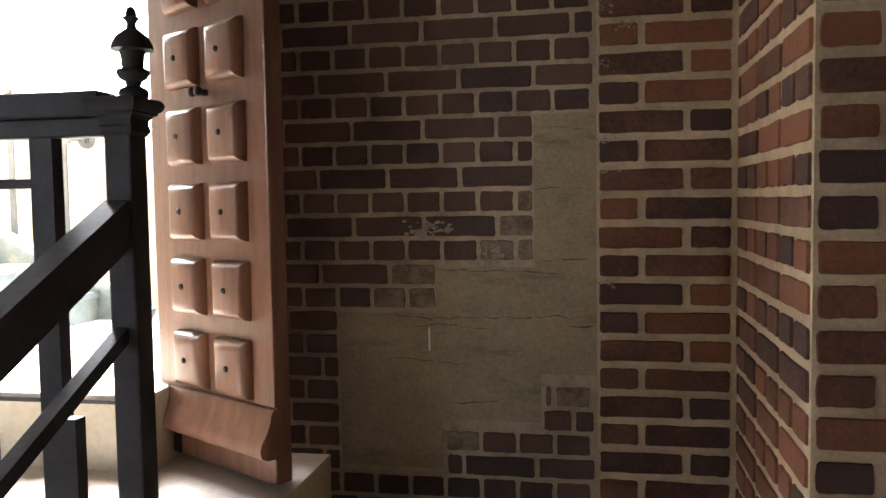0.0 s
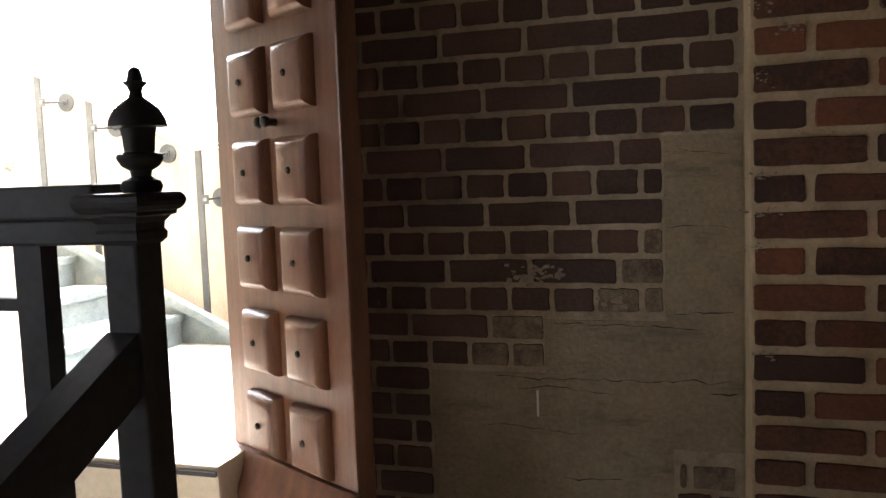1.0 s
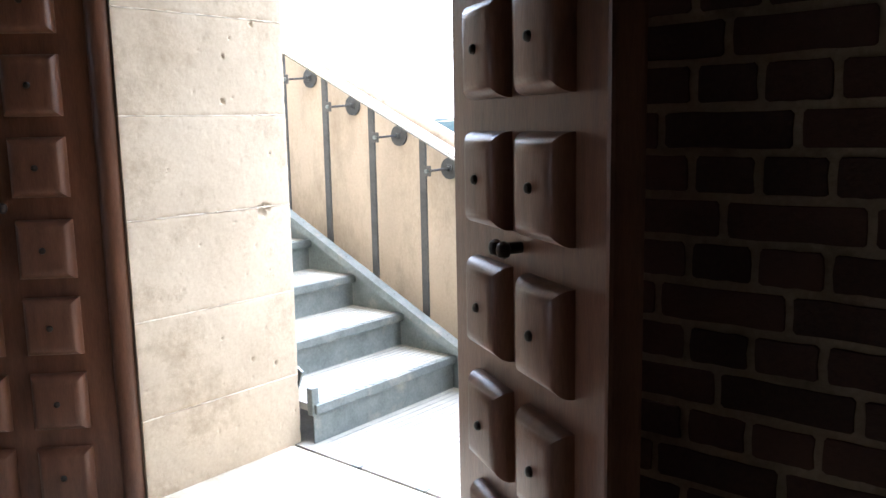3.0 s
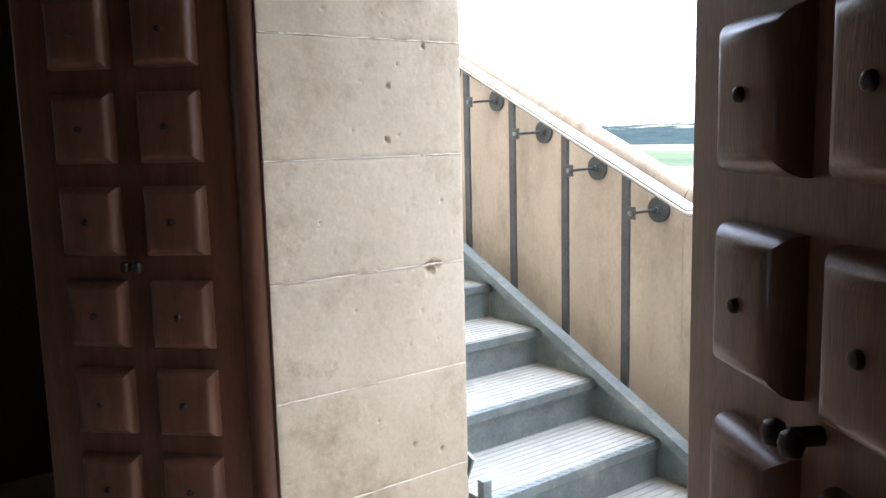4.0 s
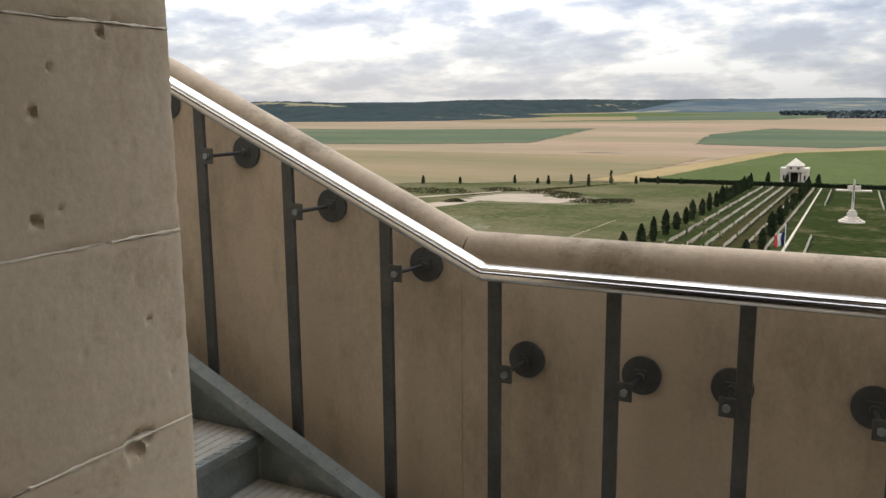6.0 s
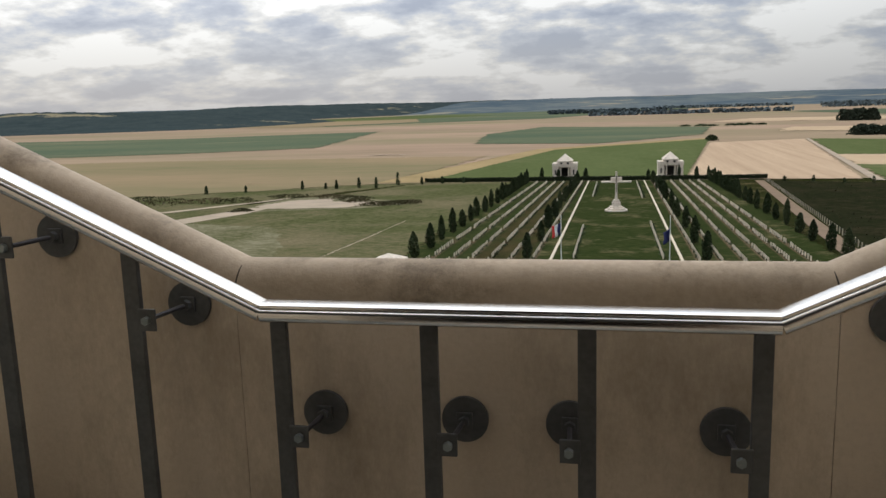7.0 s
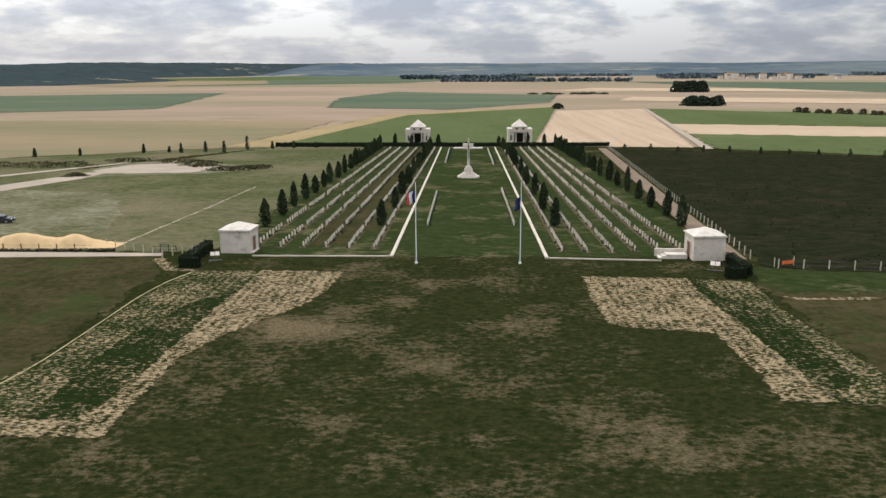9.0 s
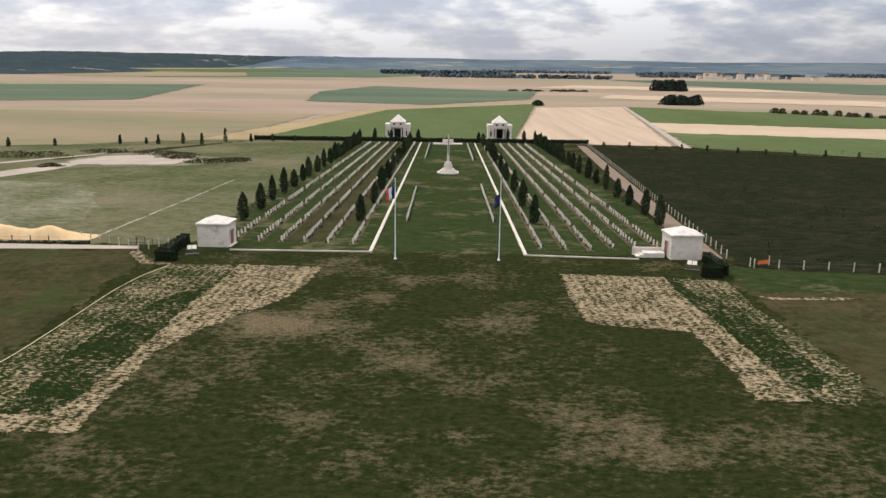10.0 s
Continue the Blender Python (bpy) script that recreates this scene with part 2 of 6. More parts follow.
# Woodland green carries a blue-grey tint that stands in for distance haze.
M_FOREST_HAZED = mat("hazed_woodland", (0.027, 0.038, 0.040), (0.042, 0.055, 0.054), 0.95, 0.02, 0.2, 0.0, stain=(0.20, 0.175, 0.115), stain_scale=0.005, stain_at=0.615, stain_stretch=(0.45, 1, 5), soft=(0.01, 0.03), spec=0.0)
# Pale blue of the far hills is haze put into the base colour.
M_FARHILL_HAZED = mat("hazed_far_hill", (0.058, 0.080, 0.098), (0.115, 0.132, 0.130), 0.95, 0.004, 0.03, 0.0, stretch=(0.35, 0.35, 4), spread=0.3, stain=(0.22, 0.20, 0.15), stain_scale=0.006, stain_at=0.585, stain_stretch=(0.35, 0.5, 7), soft=(0.01, 0.03), spec=0.0)
M_SCRUB = mat("scrub_leaf", (0.105, 0.084, 0.048), (0.055, 0.055, 0.027), 0.9, 1.0, 8, 0.0, per_object=0.6, spec=0.0)
M_BARK = mat("bark", (0.09, 0.065, 0.045), (0.06, 0.045, 0.03), 0.95, 3, 20, 0.0)
M_COPSE = mat("copse_leaf", (0.046, 0.056, 0.038), (0.028, 0.037, 0.027), 0.95, 0.1, 0.6, 0.0, spec=0.0)
M_WEED = mat("dry_weed", (0.046, 0.038, 0.021), (0.028, 0.026, 0.014), 0.95, 0.4, 3, 0.0, spec=0.0)
M_WHITEPAINT = mat("white_paint", (0.78, 0.78, 0.76), (0.70, 0.70, 0.68), 0.5, 2, 10, 0.0)
M_GLASSDARK = mat("dark_opening", (0.05, 0.047, 0.042), (0.035, 0.033, 0.03), 0.6, 2, 10, 0.0)
M_CARPAINT = mat("black_car_paint", (0.012, 0.012, 0.014), (0.016, 0.016, 0.018), 0.25, 2, 10, 0.0, spec=0.6)
M_RED = mat("red_cloth", (0.55, 0.05, 0.04), (0.45, 0.04, 0.035), 0.8, 3, 20, 0.0)
M_BLUE = mat("navy_cloth", (0.015, 0.020, 0.075), (0.02, 0.025, 0.09), 0.8, 3, 20, 0.0)
M_ORANGE = mat("orange_mesh", (0.75, 0.16, 0.03), (0.65, 0.13, 0.03), 0.7, 3, 20, 0.0)
M_DRYGRASS = mat("dry_grass", (0.056, 0.044, 0.021), (0.024, 0.025, 0.010), 0.95, 0.12, 1.0, 0.3, spread=0.3, mixf=0.5, grain=0.75, dist=0.15, spec=0.0, stain=(0.030, 0.041, 0.013), stain_scale=0.09, stain_at=0.55)
M_WORN = mat("worn_pale_grass", (0.17, 0.155, 0.10), (0.072, 0.074, 0.033), 0.95, 0.06, 0.7, 0.2, spread=0.3, mixf=0.5, grain=0.75, dist=0.1, spec=0.0)
M_FIELD = mat("stubble_field", (0.315, 0.225, 0.162), (0.225, 0.168, 0.117), 0.95, 0.006, 0.06, 0.0, spread=0.45, stretch=(0.25, 1, 1), stain=(0.185, 0.165, 0.098), stain_scale=0.0045, stain_at=0.52, stain_stretch=(0.3, 1, 1), soft=(0.09, 0.14), spec=0.0)


def mat_patchy(name, greens, straws, big, fine, at, width, share=0.45, stretch=(1, 1, 1), bump=0.3, rows=0.0, bare=()):
    """Grass broken by dry patches whose edges fray into single tufts."""
    mt = bpy.data.materials.new(name)
    mt.use_nodes = True
    nt = mt.node_tree
    N, L = nt.nodes.new, nt.links.new
    b = nt.nodes["Principled BSDF"]
    tc, mp = N("ShaderNodeTexCoord"), N("ShaderNodeMapping")
    mp.inputs["Scale"].default_value = stretch
    L(tc.outputs["Object"], mp.inputs[0])

    def noise_of(scale, detail, rough, vec):
        n = N("ShaderNodeTexNoise")
        n.inputs["Scale"].default_value, n.inputs["Detail"].default_value, n.inputs["Roughness"].default_value = scale, detail, rough
        L(vec, n.inputs["Vector"])
        return n.outputs["Fac"]
    nb, nf = noise_of(big, 6, 0.6, tc.outputs["Object"]), noise_of(fine, 5, 0.75, mp.outputs[0])
    nt_ = noise_of(fine * 2.7, 4, 0.7, mp.outputs[0])
    mk = N("ShaderNodeMix"); mk.inputs[0].default_value = share
    L(nb, mk.inputs[2]); L(nf, mk.inputs[3])
    rg = N("ShaderNodeMapRange"); rg.inputs[1].default_value, rg.inputs[2].default_value = at - width, at + width
    mask = mk.outputs[0]
    # (x, y, half width, half depth, strength) of thin, dried-out stretches
    for bx, by, rx, ry, amp in bare:
        off = N("ShaderNodeMapping"); off.vector_type = "TEXTURE"
        off.inputs["Location"].default_value, off.inputs["Scale"].default_value = (bx, by, 0), (rx, ry, 1000)
        L(tc.outputs["Object"], off.inputs[0])
        ln = N("ShaderNodeVectorMath"); ln.operation = "LENGTH"
        L(off.outputs[0], ln.inputs[0])
        fall = N("ShaderNodeMapRange"); fall.interpolation_type = "SMOOTHSTEP"
        fall.inputs[1].default_value, fall.inputs[2].default_value, fall.inputs[3].default_value, fall.inputs[4].default_value = 0.1, 1.15, amp, 0.0
        L(ln.outputs["Value"], fall.inputs[0])
        sm = N("ShaderNodeMath"); L(mask, sm.inputs[0]); L(fall.outputs[0], sm.inputs[1])
        mask = sm.outputs[0]
    if rows:
        # drill rows running away from the tower
        wv = N("ShaderNodeTexWave")
        wv.bands_direction = "X"
        wv.inputs["Scale"].default_value, wv.inputs["Distortion"].default_value, wv.inputs["Detail"].default_value = 0.30, 0.9, 3
        wv.inputs["Detail Scale"].default_value = 0.6
        L(tc.outputs["Object"], wv.inputs["Vector"])
        wm = N("ShaderNodeMath"); wm.operation = "MULTIPLY_ADD"; wm.inputs[1].default_value = rows
        L(wv.outputs["Fac"], wm.inputs[0]); L(mask, wm.inputs[2])
        mask = wm.outputs[0]
    L(mask, rg.inputs[0])
    cols = []
    for c, src in ((greens, nf), (straws, nt_)):
        tone = N("ShaderNodeMapRange"); tone.inputs[1].default_value, tone.inputs[2].default_value = 0.34, 0.66
        L(src, tone.inputs[0])
        m = N("ShaderNodeMix"); m.data_type = "RGBA"
        m.inputs[6].default_value, m.inputs[7].default_value = (*c[0], 1), (*c[1], 1)
        L(tone.outputs[0], m.inputs[0])
        cols.append(m.outputs[2])
    m = N("ShaderNodeMix"); m.data_type = "RGBA"
    L(rg.outputs[0], m.inputs[0]); L(cols[0], m.inputs[6]); L(cols[1], m.inputs[7])
    L(m.outputs[2], b.inputs["Base Color"])
    b.inputs["Roughness"].default_value, b.inputs["Specular IOR Level"].default_value = 0.95, 0.0
    bp = N("ShaderNodeBump"); bp.inputs["Strength"].default_value, bp.inputs["Distance"].default_value = bump, 0.15
    L(nt_, bp.inputs["Height"]); L(bp.outputs[0], b.inputs["Normal"])
    return mt


GREENS = ((0.0085, 0.0138, 0.0037), (0.0300, 0.0300, 0.0112))
STRAWS = ((0.115, 0.085, 0.045), (0.40, 0.30, 0.18))
BARE = ((-17, 82, 11, 7, 0.125), (-22, 87, 6, 5, 0.12), (-9, 95, 7, 6, 0.055), (-27, 55, 6, 4, 0.05), (-1.5, 60, 4.5, 2.4, 0.09), (13, 57.5, 11, 5, 0.065), (12.5, 68.5, 2.6, 2.2, 0.07), (-14, 71, 3.5, 3, 0.07))
M_GRASS = mat_patchy("lawn", GREENS, ((0.048, 0.038, 0.018), (0.148, 0.113, 0.063)), 0.09, 1.7, 0.578, 0.065, 0.42, (0.75, 1, 1), 0.5, bare=BARE)
M_MOWN = mat_patchy("mown_lawn", ((0.0155, 0.0255, 0.0078), (0.036, 0.042, 0.0155)), ((0.085, 0.076, 0.038), (0.135, 0.112, 0.058)), 0.08, 0.8, 0.585, 0.06, 0.42, (0.6, 1, 1))
M_STRAW = mat_patchy("dry_sown_strip", GREENS, STRAWS, 0.35, 3.0, 0.522, 0.045, 0.76, (0.7, 1.1, 1), rows=0.035)
M_STRAWGREEN = mat_patchy("half_grown_strip", ((0.009, 0.0165, 0.004), (0.023, 0.030, 0.010)), STRAWS, 0.18, 3.0, 0.562, 0.045, 0.80, (0.7, 1.1, 1), rows=0.03)
M_SOWNGREEN = mat_patchy("sprouted_strip", ((0.0066, 0.0132, 0.0034), (0.018, 0.024, 0.0075)), STRAWS, 0.2, 2.6, 0.60, 0.05, 0.75, (0.7, 1.1, 1), rows=0.02)
M_MEADOW = mat_patchy("meadow", ((0.043, 0.054, 0.020), (0.086, 0.087, 0.039)), ((0.100, 0.087, 0.048), (0.165, 0.138, 0.084)), 0.022, 0.6, 0.53, 0.09, 0.30, (0.8, 1, 1))
M_DARKFIELD = mat_patchy("dark_scrub_field", ((0.009, 0.0115, 0.0055), (0.020, 0.0215, 0.0105)), ((0.014, 0.013, 0.008), (0.042, 0.034, 0.019)), 0.07, 0.5, 0.56, 0.08, 0.5, (0.6, 1, 1), 0.7)

# ---- building helpers ----
def bm_box(bm, x0, x1, y0, y1, z0, z1, m=None, bevel=0.0):
    """One box, its edges optionally rounded off."""
    r = bmesh.ops.create_cube(bm, size=1.0)
    vs = r["verts"]
    bmesh.ops.scale(bm, verts=vs, vec=(x1 - x0, y1 - y0, z1 - z0))
    bmesh.ops.translate(bm, verts=vs, vec=((x0 + x1) / 2, (y0 + y1) / 2, (z0 + z1) / 2))
    if bevel:
        es = list({e for v in vs for e in v.link_edges})
        r = bmesh.ops.bevel(bm, geom=es, offset=bevel, segments=2, affect="EDGES", profile=0.6)
        vs = list({v for f in r["faces"] for v in f.verts} | {v for v in vs if v.is_valid})
    if m is not None:
        bmesh.ops.transform(bm, matrix=m, verts=vs)
    return vs


def bm_cyl(bm, a, b, r, seg=16, r2=None):
    """A round bar from a to b."""
    a, b = Vector(a), Vector(b)
    d = b - a
    res = bmesh.ops.create_cone(bm, cap_ends=True, segments=seg, radius1=r, radius2=r if r2 is None else r2, depth=d.length)
    bmesh.ops.transform(bm, matrix=Matrix.Translation((a + b) / 2) @ d.to_track_quat("Z", "Y").to_matrix().to_4x4(), verts=res["verts"])
    return res["verts"]


def bm_lathe(bm, profile, seg=24, m=None):
    """A turned shape from (radius, height) pairs."""
    rings = []
    for r, z in profile:
        rings.append([bm.verts.new((r * math.cos(2 * math.pi * i / seg), r * math.sin(2 * math.pi * i / seg), z)) for i in range(seg)])
    for a, b in zip(rings, rings[1:]):
        for i in range(seg):
            bm.faces.new((a[i], a[(i + 1) % seg], b[(i + 1) % seg], b[i]))
    bm.faces.new(rings[0][::-1]), bm.faces.new(rings[-1])
    vs = [v for r in rings for v in r]
    if m is not None:
        bmesh.ops.transform(bm, matrix=m, verts=vs)
    return vs


def bm_sweep(bm, path, profile):
    """A closed profile (across, up) drawn along a path in the xz plane, with mitred bends; across is +y."""
    pts = [Vector(p) for p in path]
    rings = []
    for i, p in enumerate(pts):
        d0 = (p - pts[i - 1]).normalized() if i else (pts[1] - p).normalized()
        d1 = (pts[i + 1] - p).normalized() if i + 1 < len(pts) else d0
        t = (d0 + d1).normalized()
        up = Vector((-t.z, 0, t.x))
        k = 1.0 / max(0.3, t.dot(d1))
        rings.append([bm.verts.new(p + Vector((0, a, 0)) + up * (b * k)) for a, b in profile])
    n = len(profile)
    for r0, r1 in zip(rings, rings[1:]):
        for i in range(n):
            bm.faces.new((r0[i], r0[(i + 1) % n], r1[(i + 1) % n], r1[i]))
    bm.faces.new(rings[0]), bm.faces.new(rings[-1][::-1])


def mesh_of(name, bm, material, smooth=False):
    bmesh.ops.recalc_face_normals(bm, faces=bm.faces)
    me = bpy.data.meshes.new(name)
    bm.to_mesh(me)
    bm.free()
    for mt in (material if isinstance(material, (list, tuple)) else [material]):
        me.materials.append(mt)
    if smooth:
        me.shade_smooth()
        me.set_sharp_from_angle(angle=radians(35))
    return me


def part(name, bm, material, parent=None, label="", smooth=False):
    """Link a bmesh as one mesh object under a thing or a part; the mesh is in the parent's own space."""
    ob = new(name, mesh_of(name, bm, material, smooth))
    if parent is not None:
        ob.parent = parent
    return tagged(ob, label)


def empty(name, m, label, category, group="", kind=""):
    ob = new(name)
    ob.empty_display_size = 0.1
    ob.matrix_world = m
    return tagged(ob, label, category, group, kind)


def structure(name, bm, material, label, category, smooth=False):
    return tagged(part(name, bm, material, None, "", smooth), label, category, "", "structure")


def boxes(*bb, bevel=0.0):
    bm = bmesh.new()
    for b in bb:
        bm_box(bm, *b, bevel=bevel)
    return bm


# ---- the tower: walls, floors ----
XJL, XJR = -3.07, -1.80       # door jambs
YIN, YOUT = 3.55, 4.18        # wall at the jambs, inside and outside
YB = 3.712                    # brick face beside the door
ZI, ZL, ZTOP = 25.0, 25.25, 28.4
XM = (XJL + XJR) / 2

structure("wall_north", boxes((-5.2, -3.62, 3.75, YOUT - 0.05, 22.0, 29.0), (-1.62, 1.6, YB + 0.006, YOUT - 0.05, 22.0, 29.0), (-3.62, -1.28, YIN, YOUT - 0.05, 27.45, 29.0), (-3.62, XJL - 0.1, 3.62, YOUT - 0.3, 22, 27.45)), M_MORTAR, "thick brick tower wall with the doorway", "wall")
structure("wall_outer", boxes((-5.5, -3.62, YOUT - 0.05, YOUT, 0.0, 31.0), (-1.28, 1.9, YOUT - 0.05, YOUT, 0.0, 31.0), (-3.62, -1.28, YOUT - 0.05, YOUT, 27.45, 31.0), (-3.62, -1.28, YOUT - 0.05, YOUT, 0.0, 24.7)), M_STONE, "pale stone outer face of the tower", "wall")
# The tall opening is added out of view to let skylight brighten the interior.
structure("wall_west", boxes((-5.5, -5.2, -3.3, -0.9, 0.0, 29.0), (-5.5, -5.2, 0.7, YOUT - 0.06, 0.0, 29.0), (-5.5, -5.2, -0.9, 0.7, 0.0, 25.5), (-5.5, -5.2, -0.9, 0.7, 27.3, 29.0)), M_BRICK, "dark brick tower side wall with an added unseen opening", "wall")
structure("wall_south", boxes((-5.2, 1.6, -3.3, -3.0, 0.0, 29.0)), M_BRICK, "dark brick tower back wall", "wall")
structure("wall_east", boxes((1.6, 1.9, -3.3, YOUT - 0.06, 0.0, 29.0)), M_BRICK, "dark brick tower side wall", "wall")
structure("ceiling", boxes((-5.5, 1.9, -3.3, YOUT, ZTOP, ZTOP + 0.25)), M_PLASTER, "grey plaster ceiling", "ceiling")
structure("floor", boxes((-5.2, -1.28, 2.55, YB, ZI - 0.3, ZI), (-1.28, 1.6, 2.55, YB, ZI - 0.5, ZI - 0.2), (-5.2, 1.6, -3.0, 0.45, 23.2, 23.5)), M_SLAB, "worn stone floor inside the tower", "floor")
structure("lower_floor", boxes((-5.2, 1.6, -3.0, YB, 21.6, 21.9)), M_SLAB, "stone floor below the stairwell", "floor")
structure("balcony_slab", boxes((-5.6, 0.8, YOUT, 5.33, 23.6, 23.9)), M_STONE, "thick stone slab under the balcony", "balcony slab")
structure("threshold", boxes((XJL, XJR, 3.45, 4.14, ZI - 0.3, ZL), bevel=0.012), M_SLAB, "pale worn stone threshold step in the doorway", "threshold")
part("edge_strip", boxes((XJL + 0.004, XJR - 0.004, 3.441, 3.4495, ZL - 0.030, ZL - 0.017)), M_IRON, bpy.data.objects["threshold"], "thin dark strip along the front edge")

# stone jambs: dressed blocks in courses
COURSE, Z0C = 0.318, 25.514


# (y, z, radius) of the holes weathered into the left reveal
HOLES = [(4.055, 26.140, 0.023), (4.080, 26.149, 0.014), (4.05, 26.771, 0.010), (3.919, 26.515, 0.011), (3.929, 26.661, 0.009), (4.1, 26.335, 0.007), (3.96, 26.72, 0.006),
         (3.70, 26.30, 0.005), (3.86, 25.72, 0.006), (3.98, 25.62, 0.008), (4.02, 26.02, 0.005), (3.80, 26.05, 0.005), (4.08, 25.58, 0.009)]
HOLES += [(random.uniform(3.6, 4.14), random.uniform(25.4, 27.0), random.uniform(0.003, 0.005)) for _ in range(9)]


def worn_face(x, y0, y1, z0, z1, back):
    """A dressed block whose +x face is uneven, chipped at its edges and pitted."""
    bm = bmesh.new()
    ny, nz = int((y1 - y0) / 0.0055), int((z1 - z0) / 0.0055)
    near = [h for h in HOLES if z0 - 0.03 < h[1] < z1 + 0.03]
    grid = []
    for j in range(nz + 1):
        z = z0 + (z1 - z0) * j / nz
        row = []
        for i in range(ny + 1):
            y = y0 + (y1 - y0) * i / ny
            d = 0.0012 * noise.noise((y * 7, z * 9, x)) + 0.0006 * noise.noise((y * 34, z * 40, 2.0)) + 0.0003 * noise.noise((y * 110, z * 110, 5.0))
            edge = min(z - z0, z1 - z, y - y0, y1 - y)
            if edge < 0.008:
                d -= (0.0012 + 0.006 * max(0.0, noise.noise((y * 22, z * 22, 9.0)) - 0.05)) * (1 - edge / 0.008)
            pit = noise.noise((y * 60, z * 60, 14.0))
            if pit > 0.52:
                d -= (pit - 0.52) * 0.012
            for hy, hz, r in near:
                q = math.hypot((y - hy) * 1.15, z - hz) / (r * (1.1 + 0.5 * noise.noise((y * 70, z * 70, 3.0))))
                if q < 1.6:
                    d -= min(0.020, r * 1.15) * (1 - q * q) if q < 1 else 0.0
            row.append(bm.verts.new((x + max(d, -0.0225), y, z)))
        grid.append(row)
    for a, b in zip(grid, grid[1:]):
        for i in range(ny):
            bm.faces.new((a[i], a[i + 1], b[i + 1], b[i]))
    rim = grid[0] + [r[-1] for r in grid[1:]] + grid[-1][-2::-1] + [r[0] for r in grid[-2:0:-1]]
    deep = [bm.verts.new((back, v.co.y, v.co.z)) for v in rim]
    for i in range(len(rim)):
        k = (i + 1) % len(rim)
        f = bm.faces.new((rim[k], rim[i], deep[i], deep[k]))
    on_rim = set(rim)
    for e in bm.edges:
        if e.verts[0] in on_rim and e.verts[1] in on_rim:
            e.smooth = False
    return bm


def lime_line(x, y0, y1, z):
    """A pointed joint: a bead of lime of uneven width, crumbled away in places."""
    bm = bmesh.new()
    prev = None
    n = int((y1 - y0) / 0.006)
    for i in range(n + 1):
        y = y0 + (y1 - y0) * i / n
        w = 0.0016 + 0.0020 * noise.noise((y * 30, z * 9, 1.0)) + 0.0016 * noise.noise((y * 95, z * 5, 7.0))
        dz = 0.0016 * noise.noise((y * 18, z * 3, 4.0))
        out = 0.0007 if noise.noise((y * 9, z * 7, 6.0)) > -0.32 else -0.0045
        cur = [bm.verts.new((x + dx, y, z + dz + k * max(w, 0.0009))) for dx, k in ((-0.02, -1.0), (out - 0.001, -1.0), (out, -0.5), (out, 0.5), (out - 0.001, 1.0), (-0.02, 1.0))]
        if prev:
            for a in range(6):
                bm.faces.new((prev[a], cur[a], cur[(a + 1) % 6], prev[(a + 1) % 6]))
        else:
            bm.faces.new(cur)
        prev = cur
    bm.faces.new(prev[::-1])
    return bm


def stone_jamb(name, x0, x1, face, label, yin=YIN):
    back = 0.024 if face > 0 else 0.0
    jamb = structure(name, boxes((x0 + (0.0012 if face < 0 else 0), x1 - back, yin + 0.0012, YOUT - 0.0012, 24.9, 27.44)), M_JOINT, label, "door jamb")
    for k in range(-2, 7):
        z = Z0C + k * COURSE
        lo, hi = max(24.95, z + 0.0022), min(27.44, z + COURSE - 0.0022)
        if hi - lo < 0.03:
            continue
        if face > 0:
            part("stone", worn_face(x1, yin, YOUT, lo, hi, x0 + 0.002), M_STONE, jamb, "", True)
            part("lime_joint", lime_line(x1, yin + 0.001, YOUT - 0.001, hi + 0.0022), M_JOINT, jamb, "", True)
        else:
            part("stone", boxes((x0, x1, yin, YOUT, lo, hi), bevel=0.0015), M_STONE, jamb)
    return jamb


stone_jamb("jamb_left", -3.62, XJL, 1, "pale limestone door jamb of squared blocks")
stone_jamb("jamb_right", XJR, -1.62, -1, "pale limestone door jamb behind the open leaf", 3.76)

# ---- the balcony: parapet, stairs, rail ----
XL, XR = -3.047, -1.812       # where the parapet bends
SLOPE = 0.473
YP = 5.20                     # parapet's inner face


def parapet_path(z, reach):
    climb = reach * (SLOPE - 0.010)
    return [(XL - reach, 0, z + climb), (XL, 0, z), (XR, 0, z), (XR + reach, 0, z + climb)]


def wall_panel(x0, x1, z0, z1, depth):
    bm = bmesh.new()
    v = [bm.verts.new(p) for p in ((x0, YP, 23.9), (x1, YP, 23.9), (x1, YP, z1), (x0, YP, z0))]
    w = [bm.verts.new((q.co.x, YP + depth, q.co.z)) for q in v]
    bm.faces.new(v), bm.faces.new(w[::-1])
    for i in range(4):
        bm.faces.new((v[i], w[i], w[(i + 1) % 4], v[(i + 1) % 4]))
    return bm


REACH = 2.4
parapet = structure("parapet", wall_panel(XL + 0.0006, XR - 0.0006, 26.235, 26.235, 0.11), M_CONCRETE, "stained pale stone balcony parapet wall", "parapet")
part("stone_panel", wall_panel(XL - REACH, XL - 0.0006, 26.235 + REACH * SLOPE, 26.235, 0.11), M_CONCRETE, parapet)
part("stone_panel", wall_panel(XR + 0.0006, XR + REACH, 26.235, 26.235 + REACH * SLOPE, 0.11), M_CONCRETE, parapet)
bm = bmesh.new()
prof = [(YP - 0.0008 + 0.055 - 0.055 * math.cos(a), 0.06 * math.sin(a) ** 0.8 if a > 0.01 and a < math.pi - 0.01 else 0.0) for a in [math.pi * i / 14 for i in range(15)]]
prof = [(YP - 0.0008, -0.0265)] + prof + [(YP + 0.109, -0.0265)]
bm_sweep(bm, parapet_path(26.256, REACH), prof)
part("coping", bm, M_COPING, parapet, "rounded stone coping", smooth=True)
